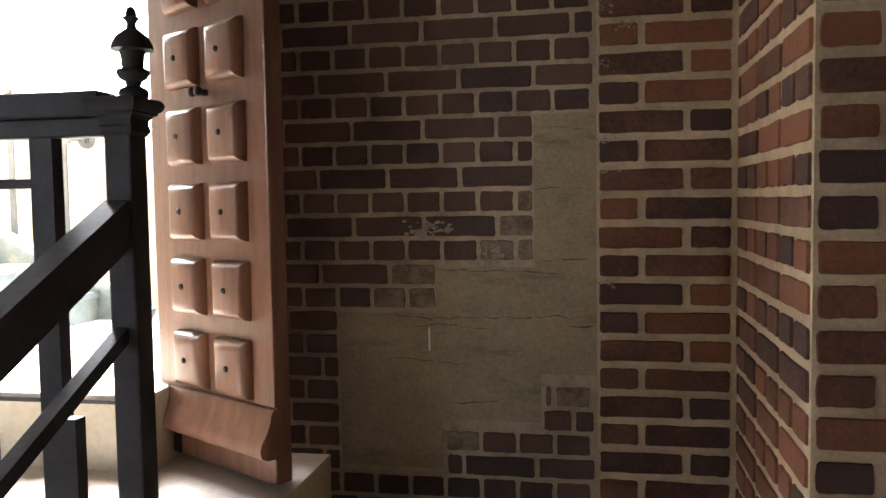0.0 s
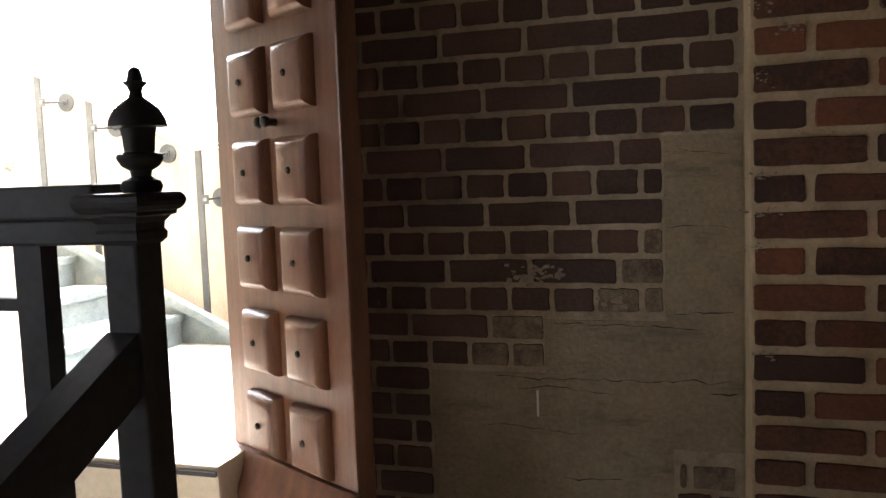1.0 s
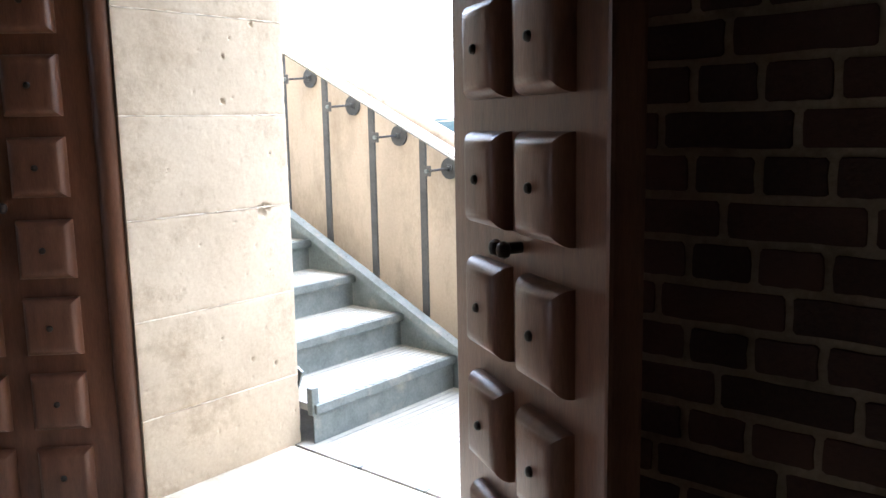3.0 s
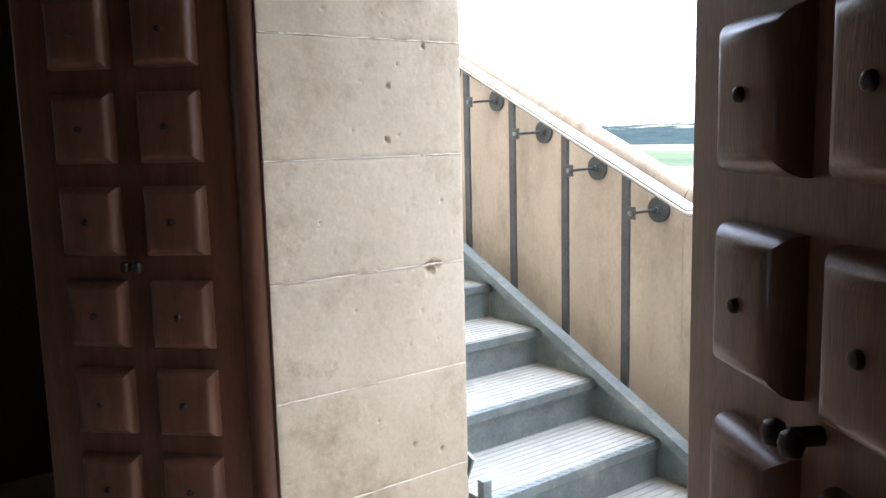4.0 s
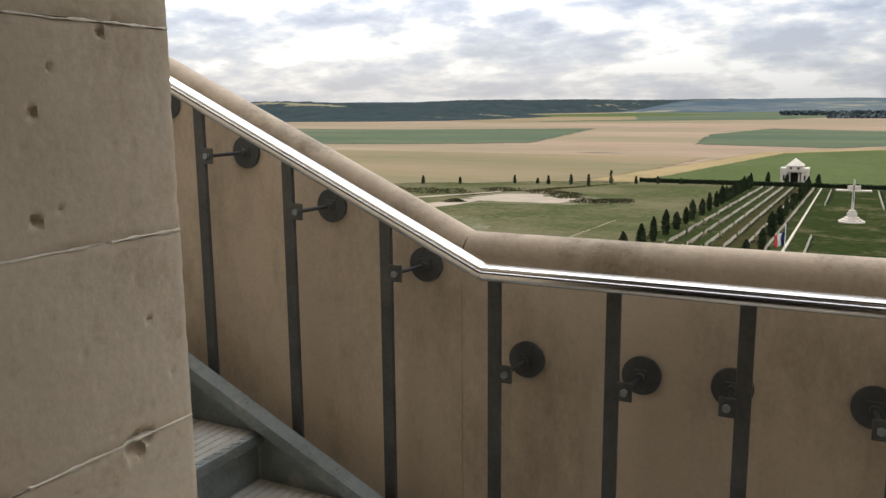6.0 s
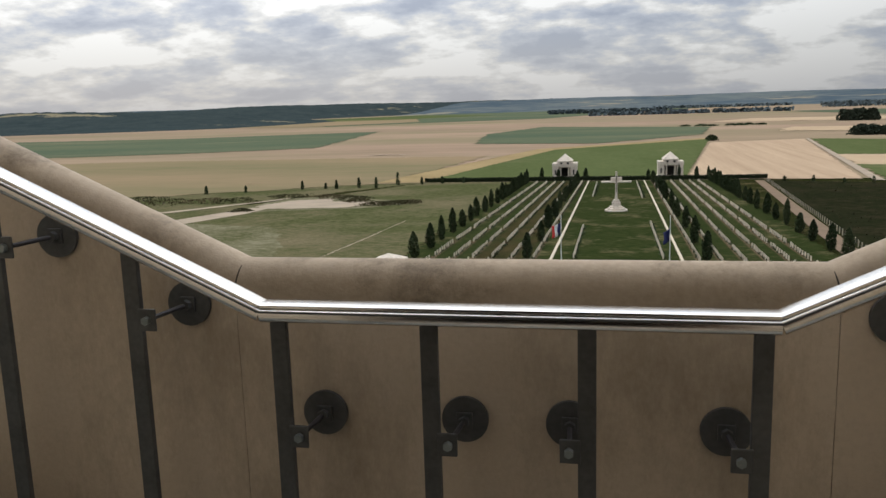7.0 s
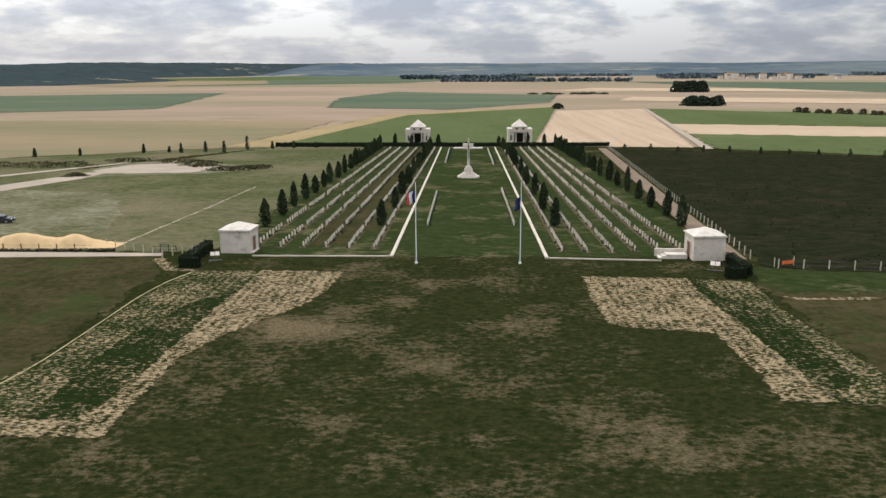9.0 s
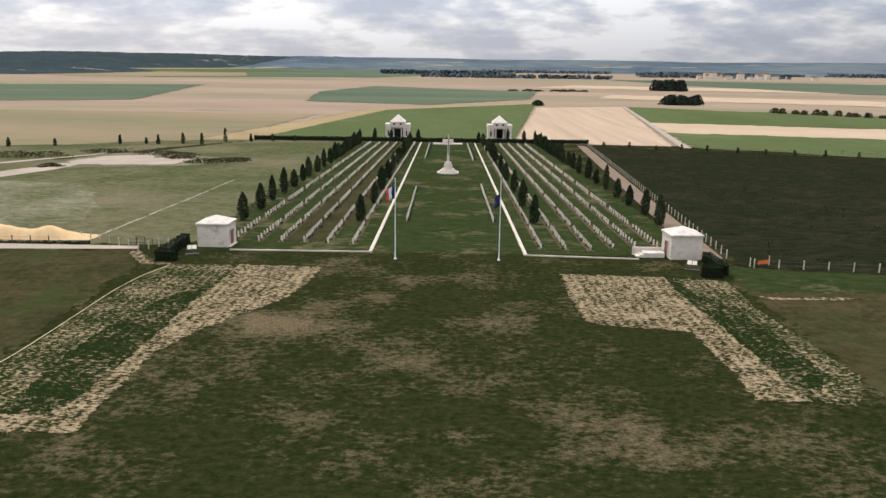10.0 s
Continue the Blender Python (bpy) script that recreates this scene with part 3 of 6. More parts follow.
# open joints where the coping turns up the stairs
for xj in (XL, XR):
    bm = bmesh.new()
    bm_sweep(bm, [(xj - 0.0016, 0, 26.256 + (0.0007 if xj == XL else 0)), (xj + 0.0016, 0, 26.256 + (0.0007 if xj == XR else 0))], [(YP + 0.0545 + (y - YP - 0.0545) * 1.012, z * 1.012) for y, z in prof])
    part("coping_joint", bm, M_CRACK, parapet, "dark open joint in the coping")

# outside stairs: galvanised steel treads with gratings
RISE, GO, XT1 = 0.15, 0.317, -2.989
Y0S, Y1S = YOUT + 0.01, 4.975


def grating(bm, x0, x1, y0, y1, z, along=0.030, across=0.030):
    """Bearing bars along y, thin cross bars along x."""
    n = max(2, int((x1 - x0) / along))
    for i in range(n + 1):
        x = x0 + (x1 - x0) * i / n
        bm_box(bm, x - 0.0025, x + 0.0025, y0, y1, z - 0.02, z)
    n = max(2, int((y1 - y0) / across))
    for i in range(n + 1):
        y = y0 + (y1 - y0) * i / n
        bm_box(bm, x0, x1, y - 0.0012, y + 0.0012, z - 0.012, z - 0.004)


def tread_thing(side, k):
    """Step k of a flight; side -1 climbs to -x."""
    t = empty("stair_tread", Matrix.Identity(4), "galvanised steel grating stair tread with a solid riser", "stair tread", "steps of the balcony stairs")
    z = ZL + RISE * (k + 1)
    def X(a):
        return XT1 - GO * k - a if side < 0 else 2 * XM - XT1 + GO * k + a
    def span(a, b):
        return sorted((X(a), X(b)))
    bm = bmesh.new()
    a, b = span(0.032, GO + 0.02)
    grating(bm, a, b, Y0S + 0.015, Y1S + 0.040, z, 0.030, 0.0125)
    part("grating", bm, M_GRATE, t)
    a, b = span(0.0, 0.032)
    nose = part("nosing", boxes((a, b, Y0S + 0.005, Y1S + 0.042, z - 0.034, z + 0.003), bevel=0.004), M_GALV, t, "knurled steel nosing")
    bm = bmesh.new()
    for i in range(int((Y1S + 0.03 - Y0S) / 0.019)):
        m = Matrix.Translation(((a + b) / 2, Y0S + 0.018 + 0.019 * i, z + 0.003)) @ Matrix.Rotation(0.7 if i % 2 else -0.7, 4, "Z")
        bm_box(bm, -0.011, 0.011, -0.002, 0.002, -0.001, 0.0016, m)
    part("knurling", bm, M_GALV, nose)
    a, b = span(0.022, 0.028)
    part("riser", boxes((a, b, Y0S + 0.008, Y1S + 0.041, z - RISE - 0.02, z - 0.034)), M_GALV, t)
    a, b = span(0.03, GO + 0.022)
    part("bed", boxes((a, b, Y0S + 0.008, Y1S + 0.041, z - 0.030, z - 0.0014)), M_TREADBED, t)


for side in (-1, 1):
    for k in range(6):
        tread_thing(side, k)
landing = empty("landing_grating", Matrix.Identity(4), "galvanised steel grating landing before the doorway", "grating")
bm = bmesh.new()
grating(bm, XT1 + 0.01, 2 * XM - XT1 - 0.01, 4.16, Y1S - 0.004, ZL, 0.034, 0.0125)
part("grating", bm, M_GRATE, landing)
part("bed", boxes((XT1 - 0.4, 2 * XM - XT1 + 0.4, 4.15, YP, ZL - 0.05, ZL - 0.0014)), M_TREADBED, landing)
for sx in (XT1 + 0.25, XM, 2 * XM - XT1 - 0.25):
    part("frame_bar", boxes((sx - 0.02, sx + 0.02, 4.142, 4.165, ZL - 0.02, ZL + 0.003)), M_GALV, landing)

for side in (-1, 1):
    xa = XT1 + 0.07 if side < 0 else 2 * XM - XT1 - 0.07
    d = side
    for y0, y1, nm, lab in ((Y1S, Y1S + 0.055, "stringer", "galvanised steel channel stringer beside the parapet"), (Y0S - 0.004, Y0S + 0.012, "stringer", "galvanised steel plate stringer along the tower wall")):
        th = empty(nm, Matrix.Identity(4), lab, "stringer", "stair stringers")
        k0 = -0.22 if y1 - y0 > 0.03 else 0.16
        zs = ZL + (0.108 if y1 - y0 > 0.03 else 0.14)
        path = [(xa + d * k0, 0, zs + k0 * SLOPE), (xa + d * 2.3, 0, zs + 2.3 * SLOPE)]
        if d < 0:
            path = path[::-1]
        bm = bmesh.new()
        yw = y1 - 0.008 if y1 - y0 > 0.03 else y0
        bm_sweep(bm, path, [(yw, -0.22), (yw + 0.008, -0.22), (yw + 0.008, 0.062), (yw, 0.062)])
        part("web", bm, M_GALV, th)
        if y1 - y0 > 0.03:
            bm = bmesh.new()
            bm_sweep(bm, path, [(y0 - 0.002, 0.062), (y1, 0.062), (y1, 0.072), (y0 - 0.002, 0.072)])
            part("flange", bm, M_GALV, th)
            bm = bmesh.new()
            bm_sweep(bm, path, [(y0 - 0.002, 0.034), (y0 + 0.005, 0.034), (y0 + 0.005, 0.0618), (y0 - 0.002, 0.0618)])
            part("lip", bm, M_GALV, th)
            # raised lozenges of the checker plate
            bm = bmesh.new()
            ang = math.atan(SLOPE) * (1 if d > 0 else -1)
            for j in range(104):
                u = k0 + 0.024 * (j + 0.5)
                if u > 2.28:
                    break
                for row, off in enumerate((0.014, 0.040)):
                    m = Matrix.Translation((xa + d * (u + 0.012 * row), y0 + off, ZL + 0.1803 + (u + 0.012 * row) * SLOPE)) @ Matrix.Rotation(-ang, 4, "Y") @ Matrix.Rotation(0.75 if (j + row) % 2 else -0.75, 4, "Z")
                    bm_box(bm, -0.0115, 0.0115, -0.0023, 0.0023, -0.001, 0.0018, m)
            part("checker_relief", bm, M_GALV, th)
            for j in range(7):
                bx = xa + d * (0.12 + 0.317 * j)
                bm = bmesh.new()
                bm_cyl(bm, (bx, y0 + 0.03, ZL + 0.176 + abs(bx - xa) * SLOPE), (bx, y0 + 0.03, ZL + 0.186 + abs(bx - xa) * SLOPE), 0.008, 6)
                part("bolt", bm, M_POST, th)
    # the inner plate's end turns up beside the first step
    xe = xa + d * 0.100
    part("end_plate", boxes((xe - 0.015, xe + 0.015, Y0S - 0.004, Y0S + 0.03, ZL + 0.11, ZL + 0.215), bevel=0.003), M_GALV, th)

# handrail, posts and wall fixings
YR = 5.08
rail = empty("handrail", Matrix.Identity(4), "polished stainless steel handrail bent up at both ends", "handrail")
RL, RR, RZ = -2.928, -1.942, 26.231


def rail_path(dz):
    return [(RL - REACH, 0, RZ + dz + REACH * SLOPE), (RL, 0, RZ + dz), (RR, 0, RZ + dz), (RR + REACH, 0, RZ + dz + REACH * SLOPE)]


def rail_bit(path, w, h, dy):
    """A rounded bar section."""
    bm = bmesh.new()
    prof = []
    for i in range(20):
        a = 2 * math.pi * i / 20
        c, s_ = math.cos(a), math.sin(a)
        prof.append((YR + dy + w / 2 * math.copysign(abs(c) ** 0.62, c), h / 2 * math.copysign(abs(s_) ** 0.62, s_)))
    bm_sweep(bm, path, prof)
    return bm


for i in range(3):
    p = rail_path(0)[i:i + 2]
    g = 0.0012
    dv = (Vector(p[1]) - Vector(p[0])).normalized()
    p = [tuple(Vector(p[0]) + dv * g), tuple(Vector(p[1]) - dv * g)]
    part("tube", rail_bit([tuple(Vector(q) + Vector((0, 0, 0.004))) for q in p], 0.056, 0.031, 0), M_CHROME, rail, "", True)
    up = Vector((0, 0, 0.022))
    p2 = [tuple(Vector(q) + up) for q in p]
    part("cap_strip", rail_bit(p2, 0.050, 0.013, 0.002), M_CHROME, rail, "", True)
    p3 = [tuple(Vector(q) + Vector((0, 0, 0.0125))) for q in p]
    bm = bmesh.new()
    bm_sweep(bm, p3, [(YR - 0.0292, -0.0018), (YR + 0.0292, -0.0018), (YR + 0.0292, 0.0018), (YR - 0.0292, 0.0018)])
    part("groove", bm, M_POST, rail)

# (x of the post, way from the post to its disc)
POSTS = [(-4.50, 0.08), (-4.18, 0.08), (-3.862, 0.078), (-3.540, 0.070), (-3.218, 0.062), (-2.896, 0.046), (-2.585, 0.046), (-2.281, -0.038), (-1.968, -0.045), (-1.652, -0.062), (-1.33, -0.07), (-1.008, -0.078)]
for x, dx in POSTS:
    rise = max(0.0, RL - x, x - RR) * SLOPE
    ztop = RZ - 0.009 + rise
    zbot = ZL - 0.02 + max(0.0, XT1 + 0.07 - x, x - (2 * XM - XT1 - 0.07)) * SLOPE
    p = empty("rail_post", Matrix.Translation((x, YR, zbot)), "dark grey flat steel handrail post fixed to the parapet", "rail post", "handrail posts")
    part("bar", boxes((-0.0175, 0.0175, -0.007, 0.007, 0, ztop - zbot), bevel=0.002), M_POST, p)
    zd = (26.194 - 26.34 + ztop + 0.009 if rise > 0.02 else 25.983) - zbot
    drop = 0.006
    s = 1 if dx > 0 else -1
    bm = bmesh.new()
    bm_cyl(bm, (dx, YP - YR - 0.010, zd), (dx, YP - YR + 0.002, zd), 0.050, 32)
    part("disc", bm, M_POST, p, "round grey wall plate", True)
    bm = bmesh.new()
    bm_cyl(bm, (dx, YP - YR - 0.03, zd), (dx, YP - YR - 0.009, zd), 0.012, 6)
    part("nut", bm, M_POST, p)
    part("washer", boxes((dx - 0.017, dx + 0.017, YP - YR - 0.0165, YP - YR - 0.0095, zd - 0.017, zd + 0.017), bevel=0.0015), M_POST, p, "square steel washer")
    bm = bmesh.new()
    bm_cyl(bm, (dx, YP - YR - 0.02, zd), (s * 0.034, 0.012, zd - drop), 0.0055, 10)
    part("rod", bm, M_IRON, p, "", True)
    part("bracket", boxes((s * 0.012 if s > 0 else -0.052, 0.052 if s > 0 else -0.012, -0.011, -0.005, zd - drop - 0.024, zd - drop + 0.024), bevel=0.0025), M_POST, p)
    bm = bmesh.new()
    bm_cyl(bm, (s * 0.034, -0.022, zd - drop), (s * 0.034, -0.010, zd - drop), 0.0095, 6)
    part("bolt", bm, M_GALV, p)

# ---- the double door ----
def door_leaf(m, width, cols, mirror, label):
    """Local: hinge at x=0, leaf along +x, the panelled face at y=0 looking to -y, foot at z=0."""
    H = 2.36
    leaf = empty("door_leaf", m, label, "door", "double door leaves", "structure")
    leaf["kind"] = "structure"
    part("slab", boxes((0.0 if mirror else 0.006, width, 0, 0.062, 0, H), bevel=0.008), M_DOOR, leaf)
    if mirror:
        bm = bmesh.new()
        bm_cyl(bm, (width - 0.030, 0.020, 0.2), (width - 0.030, 0.020, H), 0.041, 32)
        part("edge_bead", bm, M_DOOR, leaf, "rounded hinge-side bead", True)
    rows = [0.335, 0.575, 0.815, 1.054, 1.301, 1.541, 1.781, 2.021, 2.26]
    me = None
    ms = None
    for z in rows:
        for c in cols:
            if me is None:
                bm = bmesh.new()
                lv = [(0.083, 0.090, 0.002)] + [(0.083 - 0.036 * (1 - math.cos(a)), 0.090 - 0.036 * (1 - math.cos(a)), -0.005 - 0.035 * math.sin(a)) for a in [math.pi / 2 * i / 7 for i in range(8)]]
                prev = None
                for hx, hz, y in lv:
                    ring = [bm.verts.new((sx * hx, y, sz * hz)) for sx, sz in ((-1, -1), (1, -1), (1, 1), (-1, 1))]
                    if prev:
                        for i in range(4):
                            bm.faces.new((prev[i], prev[(i + 1) % 4], ring[(i + 1) % 4], ring[i]))
                    prev = ring
                bm.faces.new(prev)
                for e in bm.edges:
                    a, b = e.verts[0].co, e.verts[1].co
                    e.smooth = a.y == b.y and a.y < -0.005
                me = mesh_of("panel", bm, M_DOOR, True)
                bm = bmesh.new()
                bm_lathe(bm, [(0.0098, 0), (0.0098, 0.003), (0.0080, 0.0070), (0.0035, 0.0095)], 14, pose(0, -0.0395, 0, 90, 0, 0))
                ms = mesh_of("stud", bm, M_BRONZE, True)
            pn = new("panel", me)
            pn.parent = leaf
            pn.location = (c, 0, z)
            st = new("stud", ms)
            st.parent = pn
    # weather moulding at the foot
    bm = bmesh.new()
    prof = [(0.002, 0.235), (-0.012, 0.232), (-0.022, 0.218), (-0.026, 0.195), (-0.040, 0.165), (-0.058, 0.140), (-0.064, 0.118), (-0.058, 0.098), (-0.040, 0.088), (0.002, 0.084)]
    a = [bm.verts.new((-0.02, y, z)) for y, z in prof]
    b = [bm.verts.new((width + 0.012, y, z)) for y, z in prof]
    for i in range(len(prof) - 1):
        bm.faces.new((a[i], a[i + 1], b[i + 1], b[i]))
    bm.faces.new(a), bm.faces.new(b[::-1])
    part("weather_moulding", bm, M_DOOR, leaf, "curved wooden drip moulding at the foot", True)
    part("kick_plate", boxes((0.0, 0.13, -0.006, 0.001, 0.004, 0.078), bevel=0.001), M_BRONZE, leaf)
    bm = bmesh.new()
    xc = (cols[0] + cols[1]) / 2
    bm_cyl(bm, (xc, 0.0, 1.185), (xc, -0.035, 1.185), 0.011, 14)
    for sx in (-1, 1):
        vs = bm_lathe(bm, [(0.003, -0.016), (0.011, -0.011), (0.014, 0.0), (0.011, 0.011), (0.003, 0.016)], 14, Matrix.Translation((xc + sx * 0.017, -0.042, 1.185)))
    part("turn_latch", bm, M_BRONZE, leaf, "dark bronze butterfly latch", True)
    return leaf


def leaf_pose(hx, hy, dx, dy):
    """Pose whose +x runs along (dx, dy) from the hinge."""
    return Matrix.Translation((hx, hy, 25.02)) @ Matrix.Rotation(math.atan2(dy, dx), 4, "Z")


_h, _d = Vector((-1.876, 3.657)), Vector((0.8645, -0.503))
door_leaf(leaf_pose(_h.x, _h.y, _d.x, _d.y), 0.642, (0.227, 0.460), False, "open oak door leaf with raised square panels and studs")
# the other leaf folds back to the west: built along its own +x, mirrored in plan
_hl = Vector((-3.09, 3.55))
_dl = Vector((-0.7071, -0.7071))
_leaf2 = door_leaf(Matrix.Translation((_hl.x, _hl.y, 25.02)) @ Matrix.Rotation(math.atan2(-_dl.y, -_dl.x), 4, "Z") @ Matrix.Translation((-0.655, 0, 0)), 0.655, (0.19, 0.425), True, "open oak door leaf in shade with raised square panels")

# ---- stair inside the tower, newel and balustrade ----
for k in range(8):
    y1 = 2.55 - 0.27 * k
    z1 = ZI - 0.19 * (k + 1) + 0.0
    if z1 < 23.5:
        break
    tagged(part("stair_step", boxes((-1.05, 1.55, y1 - 0.27, y1 + 0.02, z1 - 0.19, z1), bevel=0.008), M_SLAB), "worn stone stair step inside the tower", "stair step", "steps of the tower stair", "structure")


def balustrade():
    b = empty("balustrade", Matrix.Translation((-1.149, 2.33, ZI)), "dark painted iron stair balustrade with a newel post", "balustrade")
    zt = 26.035 - ZI
    part("newel_post", boxes((-0.024, 0.024, -0.024, 0.024, -0.2, zt - 0.005), bevel=0.004), M_IRON, b)
    # moulded square cap: a cove, a fillet and a round nosing
    cap = [(0.024, -0.062), (0.029, -0.056), (0.0295, -0.048), (0.027, -0.044), (0.028, -0.036), (0.033, -0.029), (0.038, -0.027), (0.0385, -0.023), (0.042, -0.021), (0.0455, -0.016), (0.047, -0.0105), (0.0455, -0.005), (0.042, -0.001), (0.036, 0.0)]
    bm = bmesh.new()
    bm_lathe(bm, [(r * 1.41421, zt + h) for r, h in cap], 4, pose(0, 0, 0, 0, 0, 45))
    part("newel_cap", bm, M_IRON, b)
    part("level_rail", boxes((-2.9, -0.03, -0.028, 0.028, zt - 0.03, zt + 0.012), (-2.9, -0.03, -0.018, 0.018, zt - 0.062, zt - 0.03), bevel=0.004), M_IRON, b)
    part("middle_rail", boxes((-2.9, -0.168, -0.012, 0.012, zt - 0.145, zt - 0.128), bevel=0.002), M_IRON, b)
    for i in range(1, 16):
        part("baluster", boxes((-0.147 * i - 0.021, -0.147 * i + 0.021, -0.014, 0.014, -0.02, zt - 0.055)), M_IRON, b)
    # sloping handrail down the stair, and the lower rail under it
    sl = 0.5
    for nm, zz, w, h in (("sloping_rail", 0.85, 0.022, 0.078), ("lower_rail", 0.667, 0.012, 0.026)):
        bm = bmesh.new()
        v0 = [(-w, 0.0, zz - h / 2 - 0.02), (w, 0.0, zz - h / 2 - 0.02), (w, 0.0, zz + h / 2 - 0.02), (-w, 0.0, zz + h / 2 - 0.02)]
        a = [bm.verts.new((x - 0.004, -0.024, z)) for x, y, z in v0]
        c = [bm.verts.new((x - 0.004, -2.2, z - 2.17 * sl)) for x, y, z in v0]
        for i in range(4):
            bm.faces.new((a[i], a[(i + 1) % 4], c[(i + 1) % 4], c[i]))
        bm.faces.new(a[::-1]), bm.faces.new(c)
        part(nm, bm, M_IRON, b)
    for i in range(1, 11):
        y = -0.165 * i
        part("baluster", boxes((-0.012, 0.012, y - 0.012, y + 0.012, 0.645 + y * sl - 0.75, 0.63 + y * sl)), M_IRON, b)
    return b


balustrade()
z = 26.035
prof = [(0.030, 0.0), (0.034, 0.008), (0.030, 0.016), (0.016, 0.022), (0.018, 0.030), (0.030, 0.036), (0.037, 0.046), (0.036, 0.052), (0.024, 0.056), (0.026, 0.076), (0.029, 0.088), (0.047, 0.090), (0.045, 0.100), (0.036, 0.114), (0.022, 0.124), (0.012, 0.130), (0.010, 0.138), (0.013, 0.144), (0.020, 0.150), (0.013, 0.153), (0.012, 0.160), (0.009, 0.168), (0.002, 0.172)]
finial = empty("urn_finial", Matrix.Translation((-1.130, 2.33, z)), "dark turned urn finial on top of the newel post", "finial")
for nm, a, b in (("foot", 0, 9), ("urn_body", 8, 12), ("dome", 11, 17), ("tip", 16, len(prof))):
    bm = bmesh.new()
    bm_lathe(bm, [(0.72 * r, 0.86 * h) for r, h in prof[a:b]], 28)
    part(nm, bm, M_IRON, finial, "", True)

# ---- brickwork backings ----
structure("wall_pier_a", boxes((-0.383, 0.05, 3.447, YB + 0.01, 22.0, ZTOP)), M_MORTAR, "brick pier beside the door", "pier")
structure("wall_pier_b", boxes((-0.004, 1.6, 2.66, YB + 0.01, 22.0, ZTOP)), M_MORTAR, "red brick pier nearer the stair", "pier")

# ---- the ground ----
AX = -1.95                    # axis of the lawn


def gz(y):
    """Ground height: level by the tower, falling along the graves, level beyond."""
    if y < 118:
        return 0.2
    if y > 352:
        return -6.4
    return 0.2 - 6.6 * (y - 118) / 234


def flat_patch(name, pts, lift, material, label, category="field", ragged=0.0):
    """A piece of land laid on the ground, its outline cut at the ground's bends."""
    bm = bmesh.new()
    if ragged:
        rg, fine = random.Random(len(pts) * 31 + int(abs(pts[0][0]))), []
        for (xa, ya), (xb, yb) in zip(pts, pts[1:] + pts[:1]):
            n = max(1, int(math.hypot(xb - xa, yb - ya) / (ragged * 1.6)))
            for i in range(n):
                k = ragged if i else 0.0
                fine.append((xa + (xb - xa) * i / n + rg.uniform(-k, k), ya + (yb - ya) * i / n + rg.uniform(-k, k)))
        pts = fine
    f = bm.faces.new([bm.verts.new((x, y, 0)) for x, y in pts])
    bmesh.ops.triangulate(bm, faces=[f])
    for cut in (118.0, 352.0):
        bmesh.ops.bisect_plane(bm, geom=bm.verts[:] + bm.edges[:] + bm.faces[:], plane_co=(0, cut, 0), plane_no=(0, 1, 0))
    for v in bm.verts:
        v.co.z = gz(v.co.y) + lift
    for f in bm.faces:
        f.normal_update()
        if f.normal.z < 0:
            f.normal_flip()
    me = bpy.data.meshes.new(name)
    bm.to_mesh(me)
    bm.free()
    me.materials.append(material)
    return tagged(new(name, me), label, category, "", "structure")


bm = bmesh.new()
ys = [-1500, -4, 118, 352, 700, 1500, 4700]
rows_ = [[bm.verts.new((x, y, gz(y))) for x in (-4700, -1500, -400, 0, 400, 1500, 4700)] for y in ys]
for a, b in zip(rows_, rows_[1:]):
    for i in range(6):
        bm.faces.new((a[i], a[i + 1], b[i + 1], b[i]))
for f in bm.faces:
    f.material_index = 0 if f.calc_center_median().y < 352 else 1
structure("ground", bm, [M_GRASS, M_FIELD], "mown lawn and harvested land round the tower", "ground")

flat_patch("field", [(-1800, 250), (-300, 250), (-170, 291), (-113, 340), (-84, 353), (-84, 353.5), (-1800, 353)], 0.15, M_OLIVE, "fallow olive and tan field", "field", 3.0)
flat_patch("field", [(-1500, 1050), (-580, 1019), (-326, 1117), (-259, 682), (-360, 630), (-900, 500)], 0.25, M_GREEN_B, "long blue-green crop field", "field", 3.0)
flat_patch("field", [(-1400, 430), (-306, 534), (-83, 528), (-103, 357), (-200, 346), (-1400, 346)], 0.17, M_OLIVE, "fallow olive and tan field", "field", 3.0)
flat_patch("field", [(-86, 353), (-44, 586), (73, 701), (27, 363), (20, 353)], 0.20, M_GREEN_A, "green crop field behind the graves", "field", 0.8)
flat_patch("field", [(-106, 353), (-86, 353), (-44, 586), (73, 701), (70, 716), (-56, 600), (-98, 400)], 0.18, M_GOLD, "yellow stubble strip beside the green crop", "field", 1.0)
flat_patch("chalk_heap", [(-178, 556), (-166, 563), (-155, 561), (-144, 562), (-150, 557), (-163, 558)], 0.3, M_GRAVEL, "thin pale streak of bare chalk on the field", "ground patch", 0.8)
flat_patch("lawn", [(-40, 118.6), (35, 118.6), (36.5, 351), (-40, 351)], 0.012, M_MOWN, "mown green lawn between the grave rows", "lawn", 0.5)
flat_patch("field", [(27, 356), (67, 640), (139, 671), (92, 345)], 0.25, M_WHEAT, "pale harvested wheat field with drill lines", "field", 0.8)
flat_patch("track", [(139.5, 671), (142, 671), (97.5, 336), (93.5, 336)], 0.30, M_GRAVEL, "pale gravel farm track", "track")
flat_patch("field", [(143, 671), (209, 629), (900, 330), (800, 330), (117, 491)], 0.25, M_GREEN_A, "green crop field", "field", 3.0)
flat_patch("field", [(117, 491), (800, 330), (600, 310), (108, 419)], 0.22, M_TAN, "tan stubble strip", "field", 3.0)
